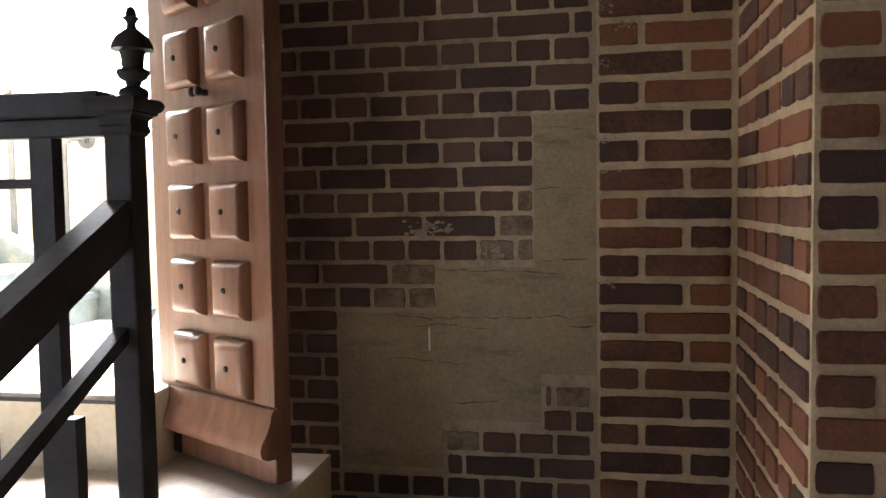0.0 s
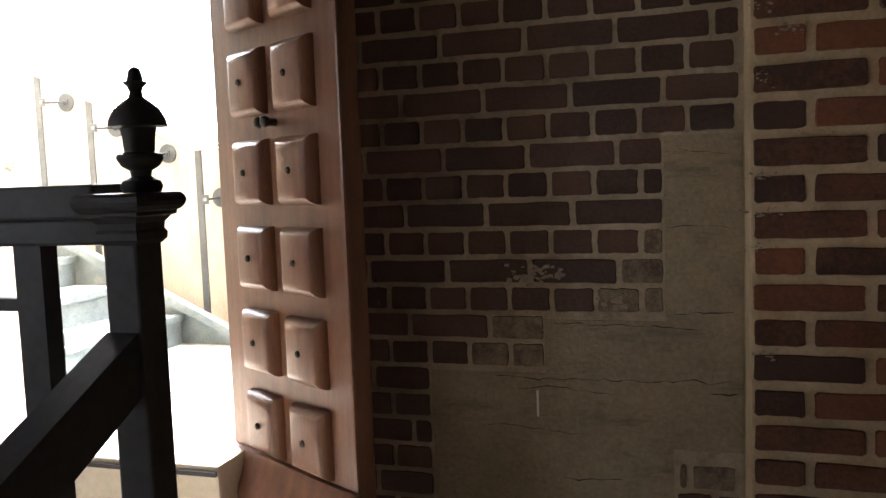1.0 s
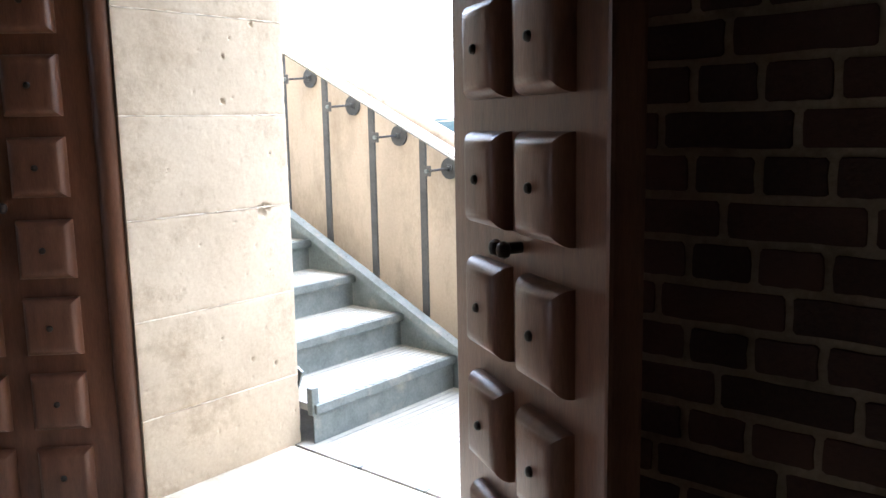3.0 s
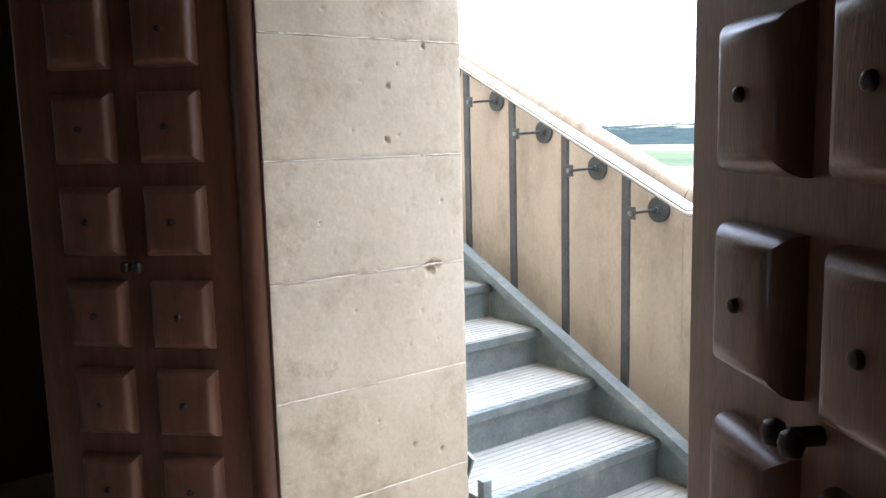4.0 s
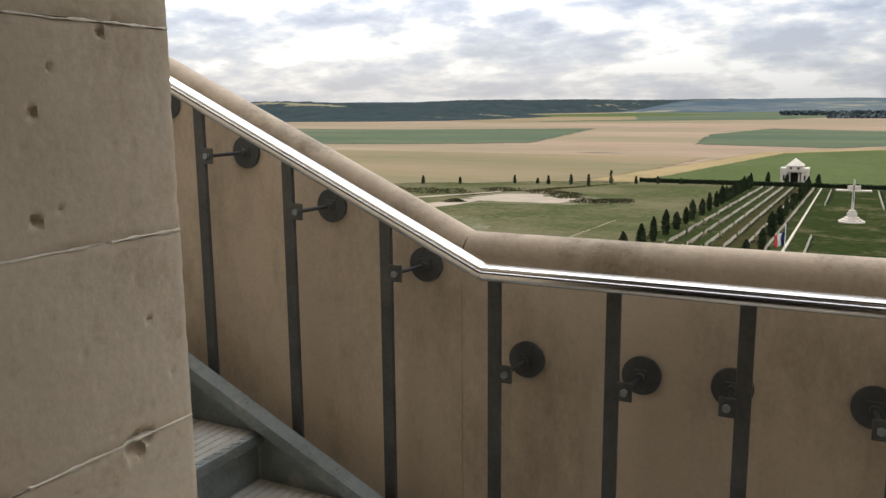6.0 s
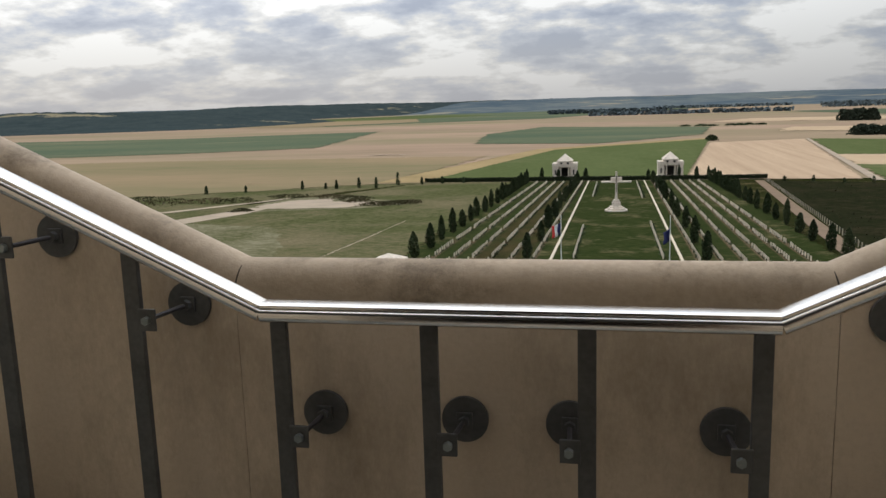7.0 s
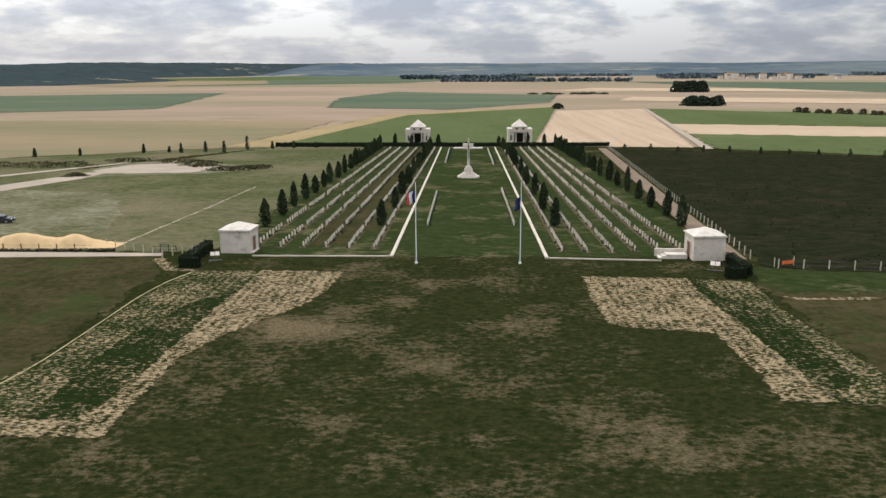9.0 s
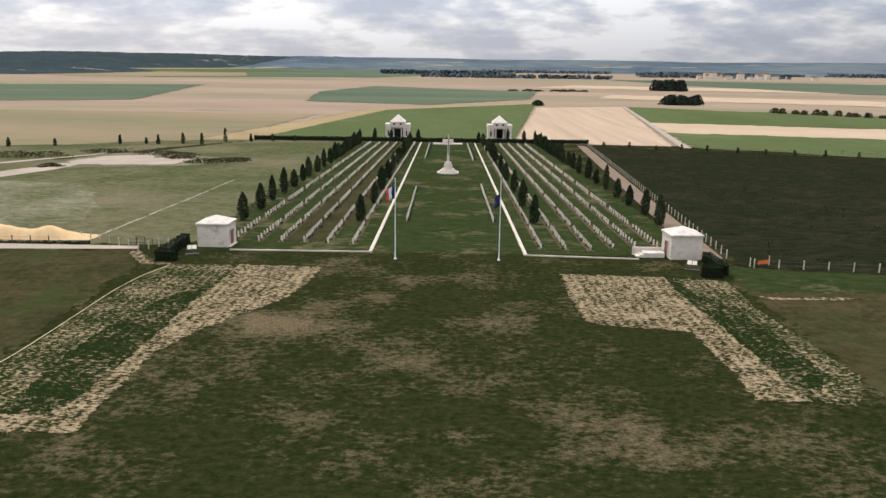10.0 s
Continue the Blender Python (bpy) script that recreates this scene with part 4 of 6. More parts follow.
flat_patch("field", [(108, 419), (600, 310), (600, 230), (149, 304), (100, 340), (101, 358)], 0.20, M_GREEN_A, "green crop field", "field", 3.0)
flat_patch("field", [(56.6, 343), (147, 299), (600, 200), (600, 60), (53, 110), (38.0, 112)], 0.10, M_DARKFIELD, "dark scrubby unmown field", "field", 0.7)
flat_patch("path", [(52, 344), (55.4, 344), (37, 117), (33.4, 118)], 0.08, M_PATHBROWN, "brown trodden path beside the fence", "path")
flat_patch("field", [(-143, 916), (-100, 1148), (105, 991), (75, 787), (-14, 663), (-119, 696)], 0.25, M_GREEN_B, "green crop field", "field", 3.0)
flat_patch("field", [(347, 1890), (1600, 1500), (1300, 800), (524, 1059), (397, 1433)], 0.3, M_GREEN_B, "far green crop field", "field", 3.0)
flat_patch("field", [(-901, 2101), (-690, 3815), (300, 3000), (-151, 1748), (-550, 1525)], 0.3, M_GREEN_B, "far green crop field", "field", 3.0)
flat_patch("lot_rim", [(-118, 233), (-116, 276), (-99, 284), (-80, 268), (-66, 262), (-68, 250), (-78, 239), (-98, 232), (-108, 229)], 0.05, M_WORN, "brownish rough rim round the gravel turning place", "ground patch", 1.5)
flat_patch("gravel_lot", [(-115.5, 246), (-111.4, 266), (-99.3, 273.5), (-94.5, 262), (-78, 260), (-76.5, 252), (-84.5, 241), (-99.3, 238.4), (-109, 238)], 0.08, M_GRAVEL, "pale gravel turning place", "gravel", 0.8)
flat_patch("track", [(-170, 152), (-121.5, 207), (-115.6, 234), (-114, 242), (-108, 240), (-108, 224), (-114.2, 196), (-150, 146)], 0.07, M_GRAVEL, "pale gravel drive", "track")
flat_patch("road", [(-230, 158), (-137, 231), (-119, 270), (-116.6, 278), (-115.4, 276), (-117, 268), (-134, 227), (-226, 152)], 0.09, M_GRAVEL, "narrow pale lane", "road")
flat_patch("track", [(-140, 122), (-71, 120.9), (-47, 120.4), (-46.7, 118.2), (-69, 117), (-140, 117)], 0.06, M_GRAVEL, "thin pale gravel track", "track")
flat_patch("meadow", [(-330, 120), (-250, 180), (-140, 235), (-112, 262), (-84, 352), (-42, 352), (-40.5, 124), (-46, 121.5), (-140, 123)], 0.02, M_MEADOW, "light green rough meadow beside the graves", "meadow", 1.0)
flat_patch("rough_verge", [(-620, 150), (-230, 156), (-137, 230), (-117, 277), (-84, 351.5), (-86, 353), (-113, 342), (-170, 293), (-300, 252), (-620, 252)], 0.03, M_MEADOW, "rough brown and green verge beyond the lane", "meadow", 1.2)
flat_patch("worn_ground", [(-140, 150), (-122, 200), (-100, 196), (-84, 190), (-70, 160), (-64, 140), (-74, 131), (-120, 132)], 0.04, M_WORN, "pale worn grass of a parking place", "ground patch", 1.1)
flat_patch("rough_grass", [(-150, 116.5), (-47, 117.5), (-43.5, 109), (-43, 72), (-60, 40), (-150, 30)], 0.02, M_DRYGRASS, "brownish unmown grass", "grass", 0.9)
flat_patch("rough_grass", [(34.5, 105), (110, 103.5), (110, 30), (36, 40), (34.4, 70)], 0.02, M_DRYGRASS, "brownish unmown grass", "grass", 0.9)
flat_patch("grave_lane", [(-26.6, 127), (-21.0, 127), (-20.4, 345), (-25.6, 345)], 0.03, M_DRYGRASS, "dry brownish lane between the grave rows", "grass", 0.5)
flat_patch("grave_lane", [(-20.0, 140), (-17.5, 140), (-17.0, 345), (-19.2, 345)], 0.03, M_DRYGRASS, "dry brownish lane between the grave rows", "grass", 0.4)
flat_patch("worn_line", [(-46, 117.5), (-42, 111), (-38.5, 110), (-38.5, 109.4), (-43, 109.5), (-47, 116)], 0.05, M_STRAW, "pale trodden strip by the hedge", "ground patch", 0.28)
flat_patch("sown_strip", [(-39.1, 109.2), (-29.6, 109.9), (-29.9, 101.6), (-34.6, 93.0), (-36.6, 82.0), (-37.1, 72.4), (-35.8, 63.3), (-40.5, 62), (-47, 60), (-44.5, 67), (-41.6, 76), (-41.3, 89.6), (-40.6, 100.9)], 0.05, M_STRAWGREEN, "half-grown sown strip speckled with straw", "ground patch", 0.28)
flat_patch("sown_strip", [(-29.9, 101.8), (-30.7, 91.7), (-30.9, 82.3), (-31.1, 74.6), (-31.5, 65.8), (-32.6, 61.5), (-36.2, 62.8), (-37.3, 72.4), (-36.8, 82.0), (-34.8, 93.0)], 0.054, M_SOWNGREEN, "dark green sprouted lobe of the sown strip", "ground patch", 0.4)
flat_patch("sown_strip", [(-30, 110), (-18.7, 109.2), (-19.3, 100.5), (-20.9, 94.6), (-23.9, 88.5), (-27.7, 81.9), (-29.4, 75.7), (-29.5, 66.7), (-29.5, 59.4), (-36.7, 59.3), (-47, 59.0), (-47, 60.2), (-37.5, 62.6), (-32.8, 62.0), (-31.7, 65.8), (-31.3, 74.6), (-31.1, 82.3), (-30.9, 91.7), (-30.1, 101.6)], 0.058, M_STRAW, "dry straw-coloured sown strip in the lawn", "ground patch", 0.3)
flat_patch("sown_strip", [(12.6, 107.3), (26.0, 106.4), (25.7, 101.8), (23.6, 84.4), (14.8, 86.0), (12.6, 87.4), (12.3, 96.0)], 0.05, M_STRAW, "dry straw-coloured sown strip in the lawn", "ground patch", 0.28)
flat_patch("sown_strip", [(26, 106.3), (33.4, 104.8), (32.6, 92.8), (34.4, 72.7), (31.2, 66.1), (26.7, 67.0), (25.3, 73.1), (24.9, 89.5), (25.8, 101.6)], 0.054, M_SOWNGREEN, "dark green sprouted stretch of the sown strip", "ground patch", 0.4)
flat_patch("sown_strip", [(25.5, 101), (26.4, 89.5), (27.2, 73.1), (27.8, 66.9), (23.1, 67.0), (23.4, 73.4), (22.9, 85.5), (24.2, 92)], 0.058, M_STRAW, "narrow straw-coloured sown strip in the lawn", "ground patch", 0.28)
flat_patch("sown_strip", [(27.0, 106.2), (33.4, 104.8), (32.7, 92.8), (34.5, 72.7), (31.2, 66.0), (28.8, 66.6), (31.4, 73.5), (31.5, 79.3), (30.4, 93), (27.4, 98)], 0.062, M_STRAWGREEN, "half-grown sown strip speckled with straw", "ground patch", 0.3)
flat_patch("lawn", [(33.8, 111.5), (38.5, 112.2), (62, 109.5), (60, 101), (36, 99.5)], 0.045, M_MOWN, "brighter green grass along the fence", "lawn", 0.6)
flat_patch("worn_line", [(35.0, 98.1), (38, 97.5), (44.4, 98.0), (47, 97.6), (44.1, 96.9), (36.1, 96.6)], 0.06, M_STRAW, "pale trodden line in the grass", "ground patch", 0.2)
flat_patch("field", [(-1150, 1900), (-560, 2300), (-420, 1750), (-640, 1500)], 0.42, M_OLIVE, "sloping tan field below the woods", "field", 4.0)
flat_patch("field", [(-1250, 2300), (-700, 3000), (-350, 2500), (-560, 2150)], 0.50, M_GREEN_A, "far pale green field below the woods", "field", 4.0)
flat_patch("field", [(120, 1180), (900, 1000), (1000, 1160), (200, 1330)], 0.28, M_TAN, "pale tan stubble field", "field", 4.0)
flat_patch("field", [(150, 830), (420, 720), (900, 560), (1000, 640), (430, 850), (180, 930)], 0.28, M_TAN, "pale tan stubble field", "field", 4.0)


# a pale hose lying across the grass
def ground_hose(pts, r, label):
    bm = bmesh.new()
    fine = []
    for (xa, ya), (xb, yb) in zip(pts, pts[1:]):
        for i in range(8):
            fine.append((xa + (xb - xa) * i / 8, ya + (yb - ya) * i / 8))
    fine.append(pts[-1])
    for _ in range(6):
        fine = [fine[0]] + [((a[0] + 2 * b[0] + c[0]) / 4, (a[1] + 2 * b[1] + c[1]) / 4) for a, b, c in zip(fine, fine[1:], fine[2:])] + [fine[-1]]
    for a, b in zip(fine, fine[1:]):
        bm_cyl(bm, (a[0], a[1], gz(a[1]) + r * 0.8), (b[0], b[1], gz(b[1]) + r * 0.8), r, 6)
    tagged(part("hose", bm, M_HOSE), label, "hose")


ground_hose([(-49, 52), (-44.8, 60), (-42.6, 69.8), (-41.9, 75.0), (-41.6, 88), (-41.5, 96.5), (-40.6, 104), (-38.9, 109.2)], 0.05, "long pale yellow hose lying on the grass")


def ridge(name, x0, x1, y0, crest, base, depth, material, label, seed, tops=0.0):
    """A long low hill: a strip of ground that climbs to an uneven crest."""
    bm = bmesh.new()
    n, m, rows2 = (520, 34, []) if tops else (90, 6, [])
    for j in range(m + 1):
        f = j / m
        row = []
        for i in range(n + 1):
            u = i / n
            x = x0 + (x1 - x0) * u
            w = noise.noise((u * 5 + seed, 0.3, 0)) * 0.28 + noise.noise((u * 17 + seed, 1.3, 0)) * 0.10 + noise.noise((u * 70 + seed, 2.3, 0)) * 0.04
            h = crest(u) * (1 + w) * (3 * f * f - 2 * f * f * f)
            h += tops * min(1.0, h / 14) * (noise.noise((u * 190 + seed, f * 26, 4)) + 0.7 * noise.noise((u * 420, f * 60 + seed, 8)))
            row.append(bm.verts.new((x, y0(u) + depth * f, base + h)))
        rows2.append(row)
    for a, b in zip(rows2, rows2[1:]):
        for i in range(n):
            bm.faces.new((a[i], a[i + 1], b[i + 1], b[i]))
    return structure(name, bm, material, label, "hill", True)


ridge("backdrop_hill", -3400, 4300, lambda u: 2900 + 300 * math.sin(u * 5), lambda u: 52 + 6 * math.sin(u * 9), -7.5, 1100, M_FARHILL_HAZED, "far hills with woods and fields, blue haze in their colour", 3.0)
ridge("wooded_hill", -2600, -740, lambda u: 1150 + 310 * u, lambda u: 55 * (1 - 0.14 * u) * min(1.0, (1 - u) * 2.6) ** 0.8, -7.5, 700, M_FOREST_HAZED, "long dark wooded ridge tinted with distance haze", 7.0, 3.2)
ridge("far_wooded_hill", -2700, 900, lambda u: 2450 + 1150 * (lambda f: f * f * (3 - 2 * f))(min(1.0, max(0.0, (u - 0.36) / 0.24))), lambda u: 50 * min(1.0, (1 - u) * 3), -7.5, 800, M_FOREST_HAZED, "far dark wooded ridge behind the fields, tinted with haze", 11.0, 2.6)


# ---- the cemetery ----
def turned_box(name, parent, material, *b, bevel=0.0, label=""):
    return part(name, boxes(*b, bevel=bevel), material, parent, label)


def on_ground(x, y, turn=0.0, scale=1.0):
    return Matrix.Translation((x, y, gz(y))) @ Matrix.Rotation(radians(turn), 4, "Z") @ Matrix.Scale(scale, 4)


# kerbs: long pale strips edging the centre lawn, and thin ones along the front
for x0, x1 in ((-13.2, -13.0), (9.0, 9.6)):
    bm = bmesh.new()
    bx = [(x0 + (x1 - x0) * f, (118.2 if x0 < 0 else 117.4) + 232.5 * f) for f in (0, 0.5, 1)]
    v = []
    for x, y in bx:
        z = gz(y)
        v.append([bm.verts.new((x - 0.24, y, z)), bm.verts.new((x - 0.24, y, z + 0.22)), bm.verts.new((x + 0.24, y, z + 0.22)), bm.verts.new((x + 0.24, y, z))])
    for a, b in zip(v, v[1:]):
        for i in range(3):
            bm.faces.new((a[i], b[i], b[i + 1], a[i + 1]))
    bm.faces.new(v[0]), bm.faces.new(v[-1][::-1])
    structure("kerb", bm, M_KERB, "long pale stone kerb edging the centre lawn", "kerb")
structure("kerb", boxes((-33.4, -13.5, 118.3, 118.56, 0.15, 0.36)), M_KERB, "thin pale stone kerb along the front of the graves", "kerb")
bm = bmesh.new()
bm_box(bm, 0.25, 15.9, 0.0, 0.26, 0.15, 0.36, Matrix.Translation((9.0, 117.4, 0)) @ Matrix.Rotation(-0.085, 4, "Z"))
structure("kerb", bm, M_KERB, "thin pale stone kerb along the front of the graves", "kerb")


# headstones: upright slabs with curved tops
def headstone_mesh():
    bm = bmesh.new()
    prof = [(-0.125, -0.1), (0.125, -0.1), (0.125, 0.82), (0.08, 0.88), (0.0, 0.90), (-0.08, 0.88), (-0.125, 0.82)]
    a = [bm.verts.new((x, -0.06, z)) for x, z in prof]
    b = [bm.verts.new((x, 0.06, z)) for x, z in prof]
    bm.faces.new(a), bm.faces.new(b[::-1])
    for i in range(7):
        bm.faces.new((a[i], a[(i + 1) % 7], b[(i + 1) % 7], b[i]))
    return mesh_of("headstone", bm, M_GRAVE)


STONE = headstone_mesh()
rows_x = [(-16.4, 124.5), (-20.3, 125.2), (-23.9, 125.6), (-27.4, 125.6), (-30.9, 125.8), (-34.8, 127.0), (11.8, 122.8), (15.3, 122.2), (19.0, 122.0), (22.6, 123.4), (26.2, 125.0), (29.6, 125.0)]
inner = [(-9.3, 146.5, 192), (6.0, 146.5, 198), (-9.3, 274, 338), (6.3, 268, 340)]
near_stones, far_stones = [], []
for x, y0 in rows_x:
    y, k = y0, 0
    while y < 346:
        near_stones.append((x + random.uniform(-0.05, 0.05) + 0.004 * (y - y0), y))
        k += 1
        y += 2.05 + (2.6 if k % 9 == 0 else 0) + random.uniform(-0.06, 0.06)
for x, y0, y1 in inner:
    y = y0
    while y < y1:
        near_stones.append((x, y))
        y += 1.7
near_stones.sort(key=lambda p: p[1])
far_stones, near_stones = near_stones[296:], near_stones[:296]
for x, y in near_stones:
    ob = new("headstone", STONE)
    ob.matrix_world = on_ground(x, y, random.uniform(-4, 4), random.uniform(0.95, 1.05))
    tagged(ob, "white portland stone headstone in a long row", "headstone", "headstones in rows")
bm = bmesh.new()
for x, y in far_stones:
    z = gz(y)
    bm_box(bm, x - 0.125, x + 0.125, y - 0.06, y + 0.06, z - 0.1, z + 0.86)
tagged(part("far_headstones", bm, M_GRAVE), "distant rows of white portland stone headstones", "headstones", "", "stuff")
# planted beds under the rows, with low plants between the stones
for x, y0 in rows_x:
    flat_patch("flower_bed", [(x - 0.55, y0 - 0.8), (x + 0.55, y0 - 0.8), (x + 1.4, 346), (x + 0.3, 346)], 0.03, M_SOIL, "narrow planted bed under the headstones", "flower bed")


def clump_mesh(name, n, fn, size, material, seed):
    """Many small leaf cards spread by fn, facing all ways."""
    rnd = random.Random(seed)
    vs, fs = [], []
    for i in range(n):
        p = Vector(fn(rnd))
        s_ = size * rnd.uniform(0.6, 1.3)
        a = Vector((rnd.gauss(0, 1), rnd.gauss(0, 1), rnd.gauss(0, 1))).normalized()
        b = a.orthogonal().normalized()
        c = a.cross(b)
        k = len(vs)
        vs += [p - b * s_, p + c * s_ * 0.7, p + b * s_, p - c * s_ * 0.7]
        fs.append((k, k + 1, k + 2, k + 3))
    me = bpy.data.meshes.new(name)
    me.from_pydata([tuple(v) for v in vs], [], fs)
    me.materials.append(material)
    return me


rnd = random.Random(11)
bm_pts = [(x + 0.004 * (y - 125) + rnd.uniform(-0.4, 0.4), y + rnd.uniform(-0.8, 0.8)) for x, y in near_stones + far_stones for _ in range(3)]
tagged(new("bed_plants", clump_mesh("bed_plants", len(bm_pts) * 3, lambda r, it=iter([p for p in bm_pts for _ in range(3)]): (lambda q: (q[0] + r.uniform(-0.2, 0.2), q[1] + r.uniform(-0.2, 0.2), gz(q[1]) + r.uniform(0.05, 0.34)))(next(it)), 0.22, M_LEAF, 5)), "low dark plants between the headstones", "plants", "", "stuff")


def column_tree(h, w, seed, label, bushy=1.0):
    """A narrow upright conifer: trunk, a few limbs, and a crown of small leaf clumps."""
    t = empty("tree", Matrix.Identity(4), label, "tree", "columnar trees along the graves")
    bm = bmesh.new()
    bm_cyl(bm, (0, 0, -0.2), (0, 0, h * 0.8), 0.14, 8, 0.03)
    rn = random.Random(seed)
    for i in range(7):
        a, z = rn.uniform(0, 6.28), h * rn.uniform(0.15, 0.6)
        bm_cyl(bm, (0, 0, z), (math.cos(a) * w * 0.33, math.sin(a) * w * 0.33, z + h * 0.16), 0.04, 5, 0.01)
    part("trunk", bm, M_BARK, t)
    lean = rn.uniform(-0.1, 0.1)

    def fn(r):
        u = r.random() ** 0.85
        prof = math.sin(math.pi * min(1.0, 0.14 + u * 0.86)) ** 0.62 * (1.0 - 0.25 * u)
        a = r.uniform(0, 2 * math.pi)
        lump = 1 + 0.22 * math.sin(a * 3 + u * 9 + seed) + 0.12 * math.sin(a * 5 - u * 17)
        rad = w / 2 * prof * lump * math.sqrt(r.uniform(0.25, 1.0))
        return (rad * math.cos(a) + lean * u, rad * math.sin(a), 0.25 + u * (h - 0.25))
    cr = new("crown", clump_mesh("crown", int(1500 * bushy), fn, 0.19, M_LEAF, seed))
    cr.parent = t
    return t


proto = [column_tree(5.9, 1.95, 21 + i, "dark green columnar conifer beside the graves") for i in range(3)]
spots = []
for x, y0, y1, st in ((-38.0, 145, 350, 12.0), (-17.2, 146, 350, 23.0), (12.9, 145, 350, 23.0), (35.2, 146, 352, 12.0)):
    y = y0
    while y < y1:
        spots.append((x + random.uniform(-0.4, 0.4), y))
        y += st * random.uniform(0.88, 1.12) * (0.62 if y > 255 else 1.0)
for x, y in ((-26, 356), (-33, 356), (24, 357), (31, 357), (-14.5, 357), (11.5, 357)):
    spots.append((x, y))
for i, (x, y) in enumerate(spots):
    m = on_ground(x, y, random.uniform(0, 360), 1.0) @ Matrix.Diagonal((random.uniform(0.8, 1.15), random.uniform(0.8, 1.15), random.uniform(0.78, 1.16), 1))
    if i < 3:
        proto[i].matrix_world = m
    else:
        copy_thing(proto[i % 3], m)


# entrance lodges: square stone huts with a low hipped roof
def lodge(x, y, turn, label, door_side):
    L_ = empty("lodge", on_ground(x, y, turn), label, "lodge", "stone lodges at the front corners")
    w, d, h = 2.2, 2.1, 3.3
    s = door_side
    # walls with a doorway through the side that faces the graves
    bb = [(-w, w, -d, -d + 0.4, 0, h), (-w, w, d - 0.4, d, 0, h), (-s * w - 0.2, -s * w + 0.2, -d + 0.4, d - 0.4, 0, h)]
    xs = s * (w - 0.2)
    bb += [(xs - 0.2, xs + 0.2, -d + 0.4, -0.75, 0, h), (xs - 0.2, xs + 0.2, 0.75, d - 0.4, 0, h), (xs - 0.2, xs + 0.2, -0.75, 0.75, 2.35, h)]
    turned_box("wall", L_, M_WHITE, *bb)
    turned_box("cornice", L_, M_WHITE, (-w - 0.18, w + 0.18, -d - 0.18, d + 0.18, h, h + 0.28), bevel=0.05)
    bm = bmesh.new()
    v = [bm.verts.new(p) for p in ((-w - 0.05, -d - 0.05, h + 0.28), (w + 0.05, -d - 0.05, h + 0.28), (w + 0.05, d + 0.05, h + 0.28), (-w - 0.05, d + 0.05, h + 0.28))]
    r = [bm.verts.new(p) for p in ((-0.14, -0.12, h + 1.15), (0.14, -0.12, h + 1.15), (0.14, 0.12, h + 1.15), (-0.14, 0.12, h + 1.15))]
    for i in range(4):
        bm.faces.new((v[i], v[(i + 1) % 4], r[(i + 1) % 4], r[i]))
    bm.faces.new(r), bm.faces.new(v[::-1])
    part("roof", bm, M_WHITE, L_, "low hipped stone roof")
    turned_box("door_surround", L_, M_WHITE, (s * w - 0.06, s * w + 0.06, -1.0, -0.75, 0, 2.6), (s * w - 0.06, s * w + 0.06, 0.75, 1.0, 0, 2.6), (s * w - 0.06, s * w + 0.06, -0.75, 0.75, 2.35, 2.6))
    door = turned_box("door", L_, M_DOOR, (s * (w - 0.08) - 0.03, s * (w - 0.08) + 0.03, -0.75, 0.75, 0.12, 2.35), label="brown wooden lodge door")
    for dz in (0.45, 1.3):
        turned_box("door_panel", door, M_DOOR, (s * (w - 0.05) - 0.02, s * (w - 0.05) + 0.03, -0.55, 0.55, dz, dz + 0.7), bevel=0.01)
    turned_box("floor", L_, M_WHITE, (-w + 0.2, w + 0.3, -d + 0.4, d - 0.4, -0.2, 0.12))
    return L_


lodge(-36.3, 122.6, -3, "white stone lodge with a low hipped roof", 1)
lodge(31.4, 118.6, 3, "white stone lodge with a low hipped roof and side steps", -1)
steps = empty("lodge_steps", on_ground(27.2, 118.4), "pale stone steps and low wall beside the lodge", "steps")
for i in range(3):
    turned_box("step", steps, M_WHITE, (-2.4 + 0.5 * i, 1.6, -0.9, 0.9, 0.0 + 0.22 * i, 0.22 * (i + 1)), bevel=0.02)
turned_box("low_wall", steps, M_WHITE, (-2.6, 1.6, 0.95, 1.25, 0, 1.1), bevel=0.03)


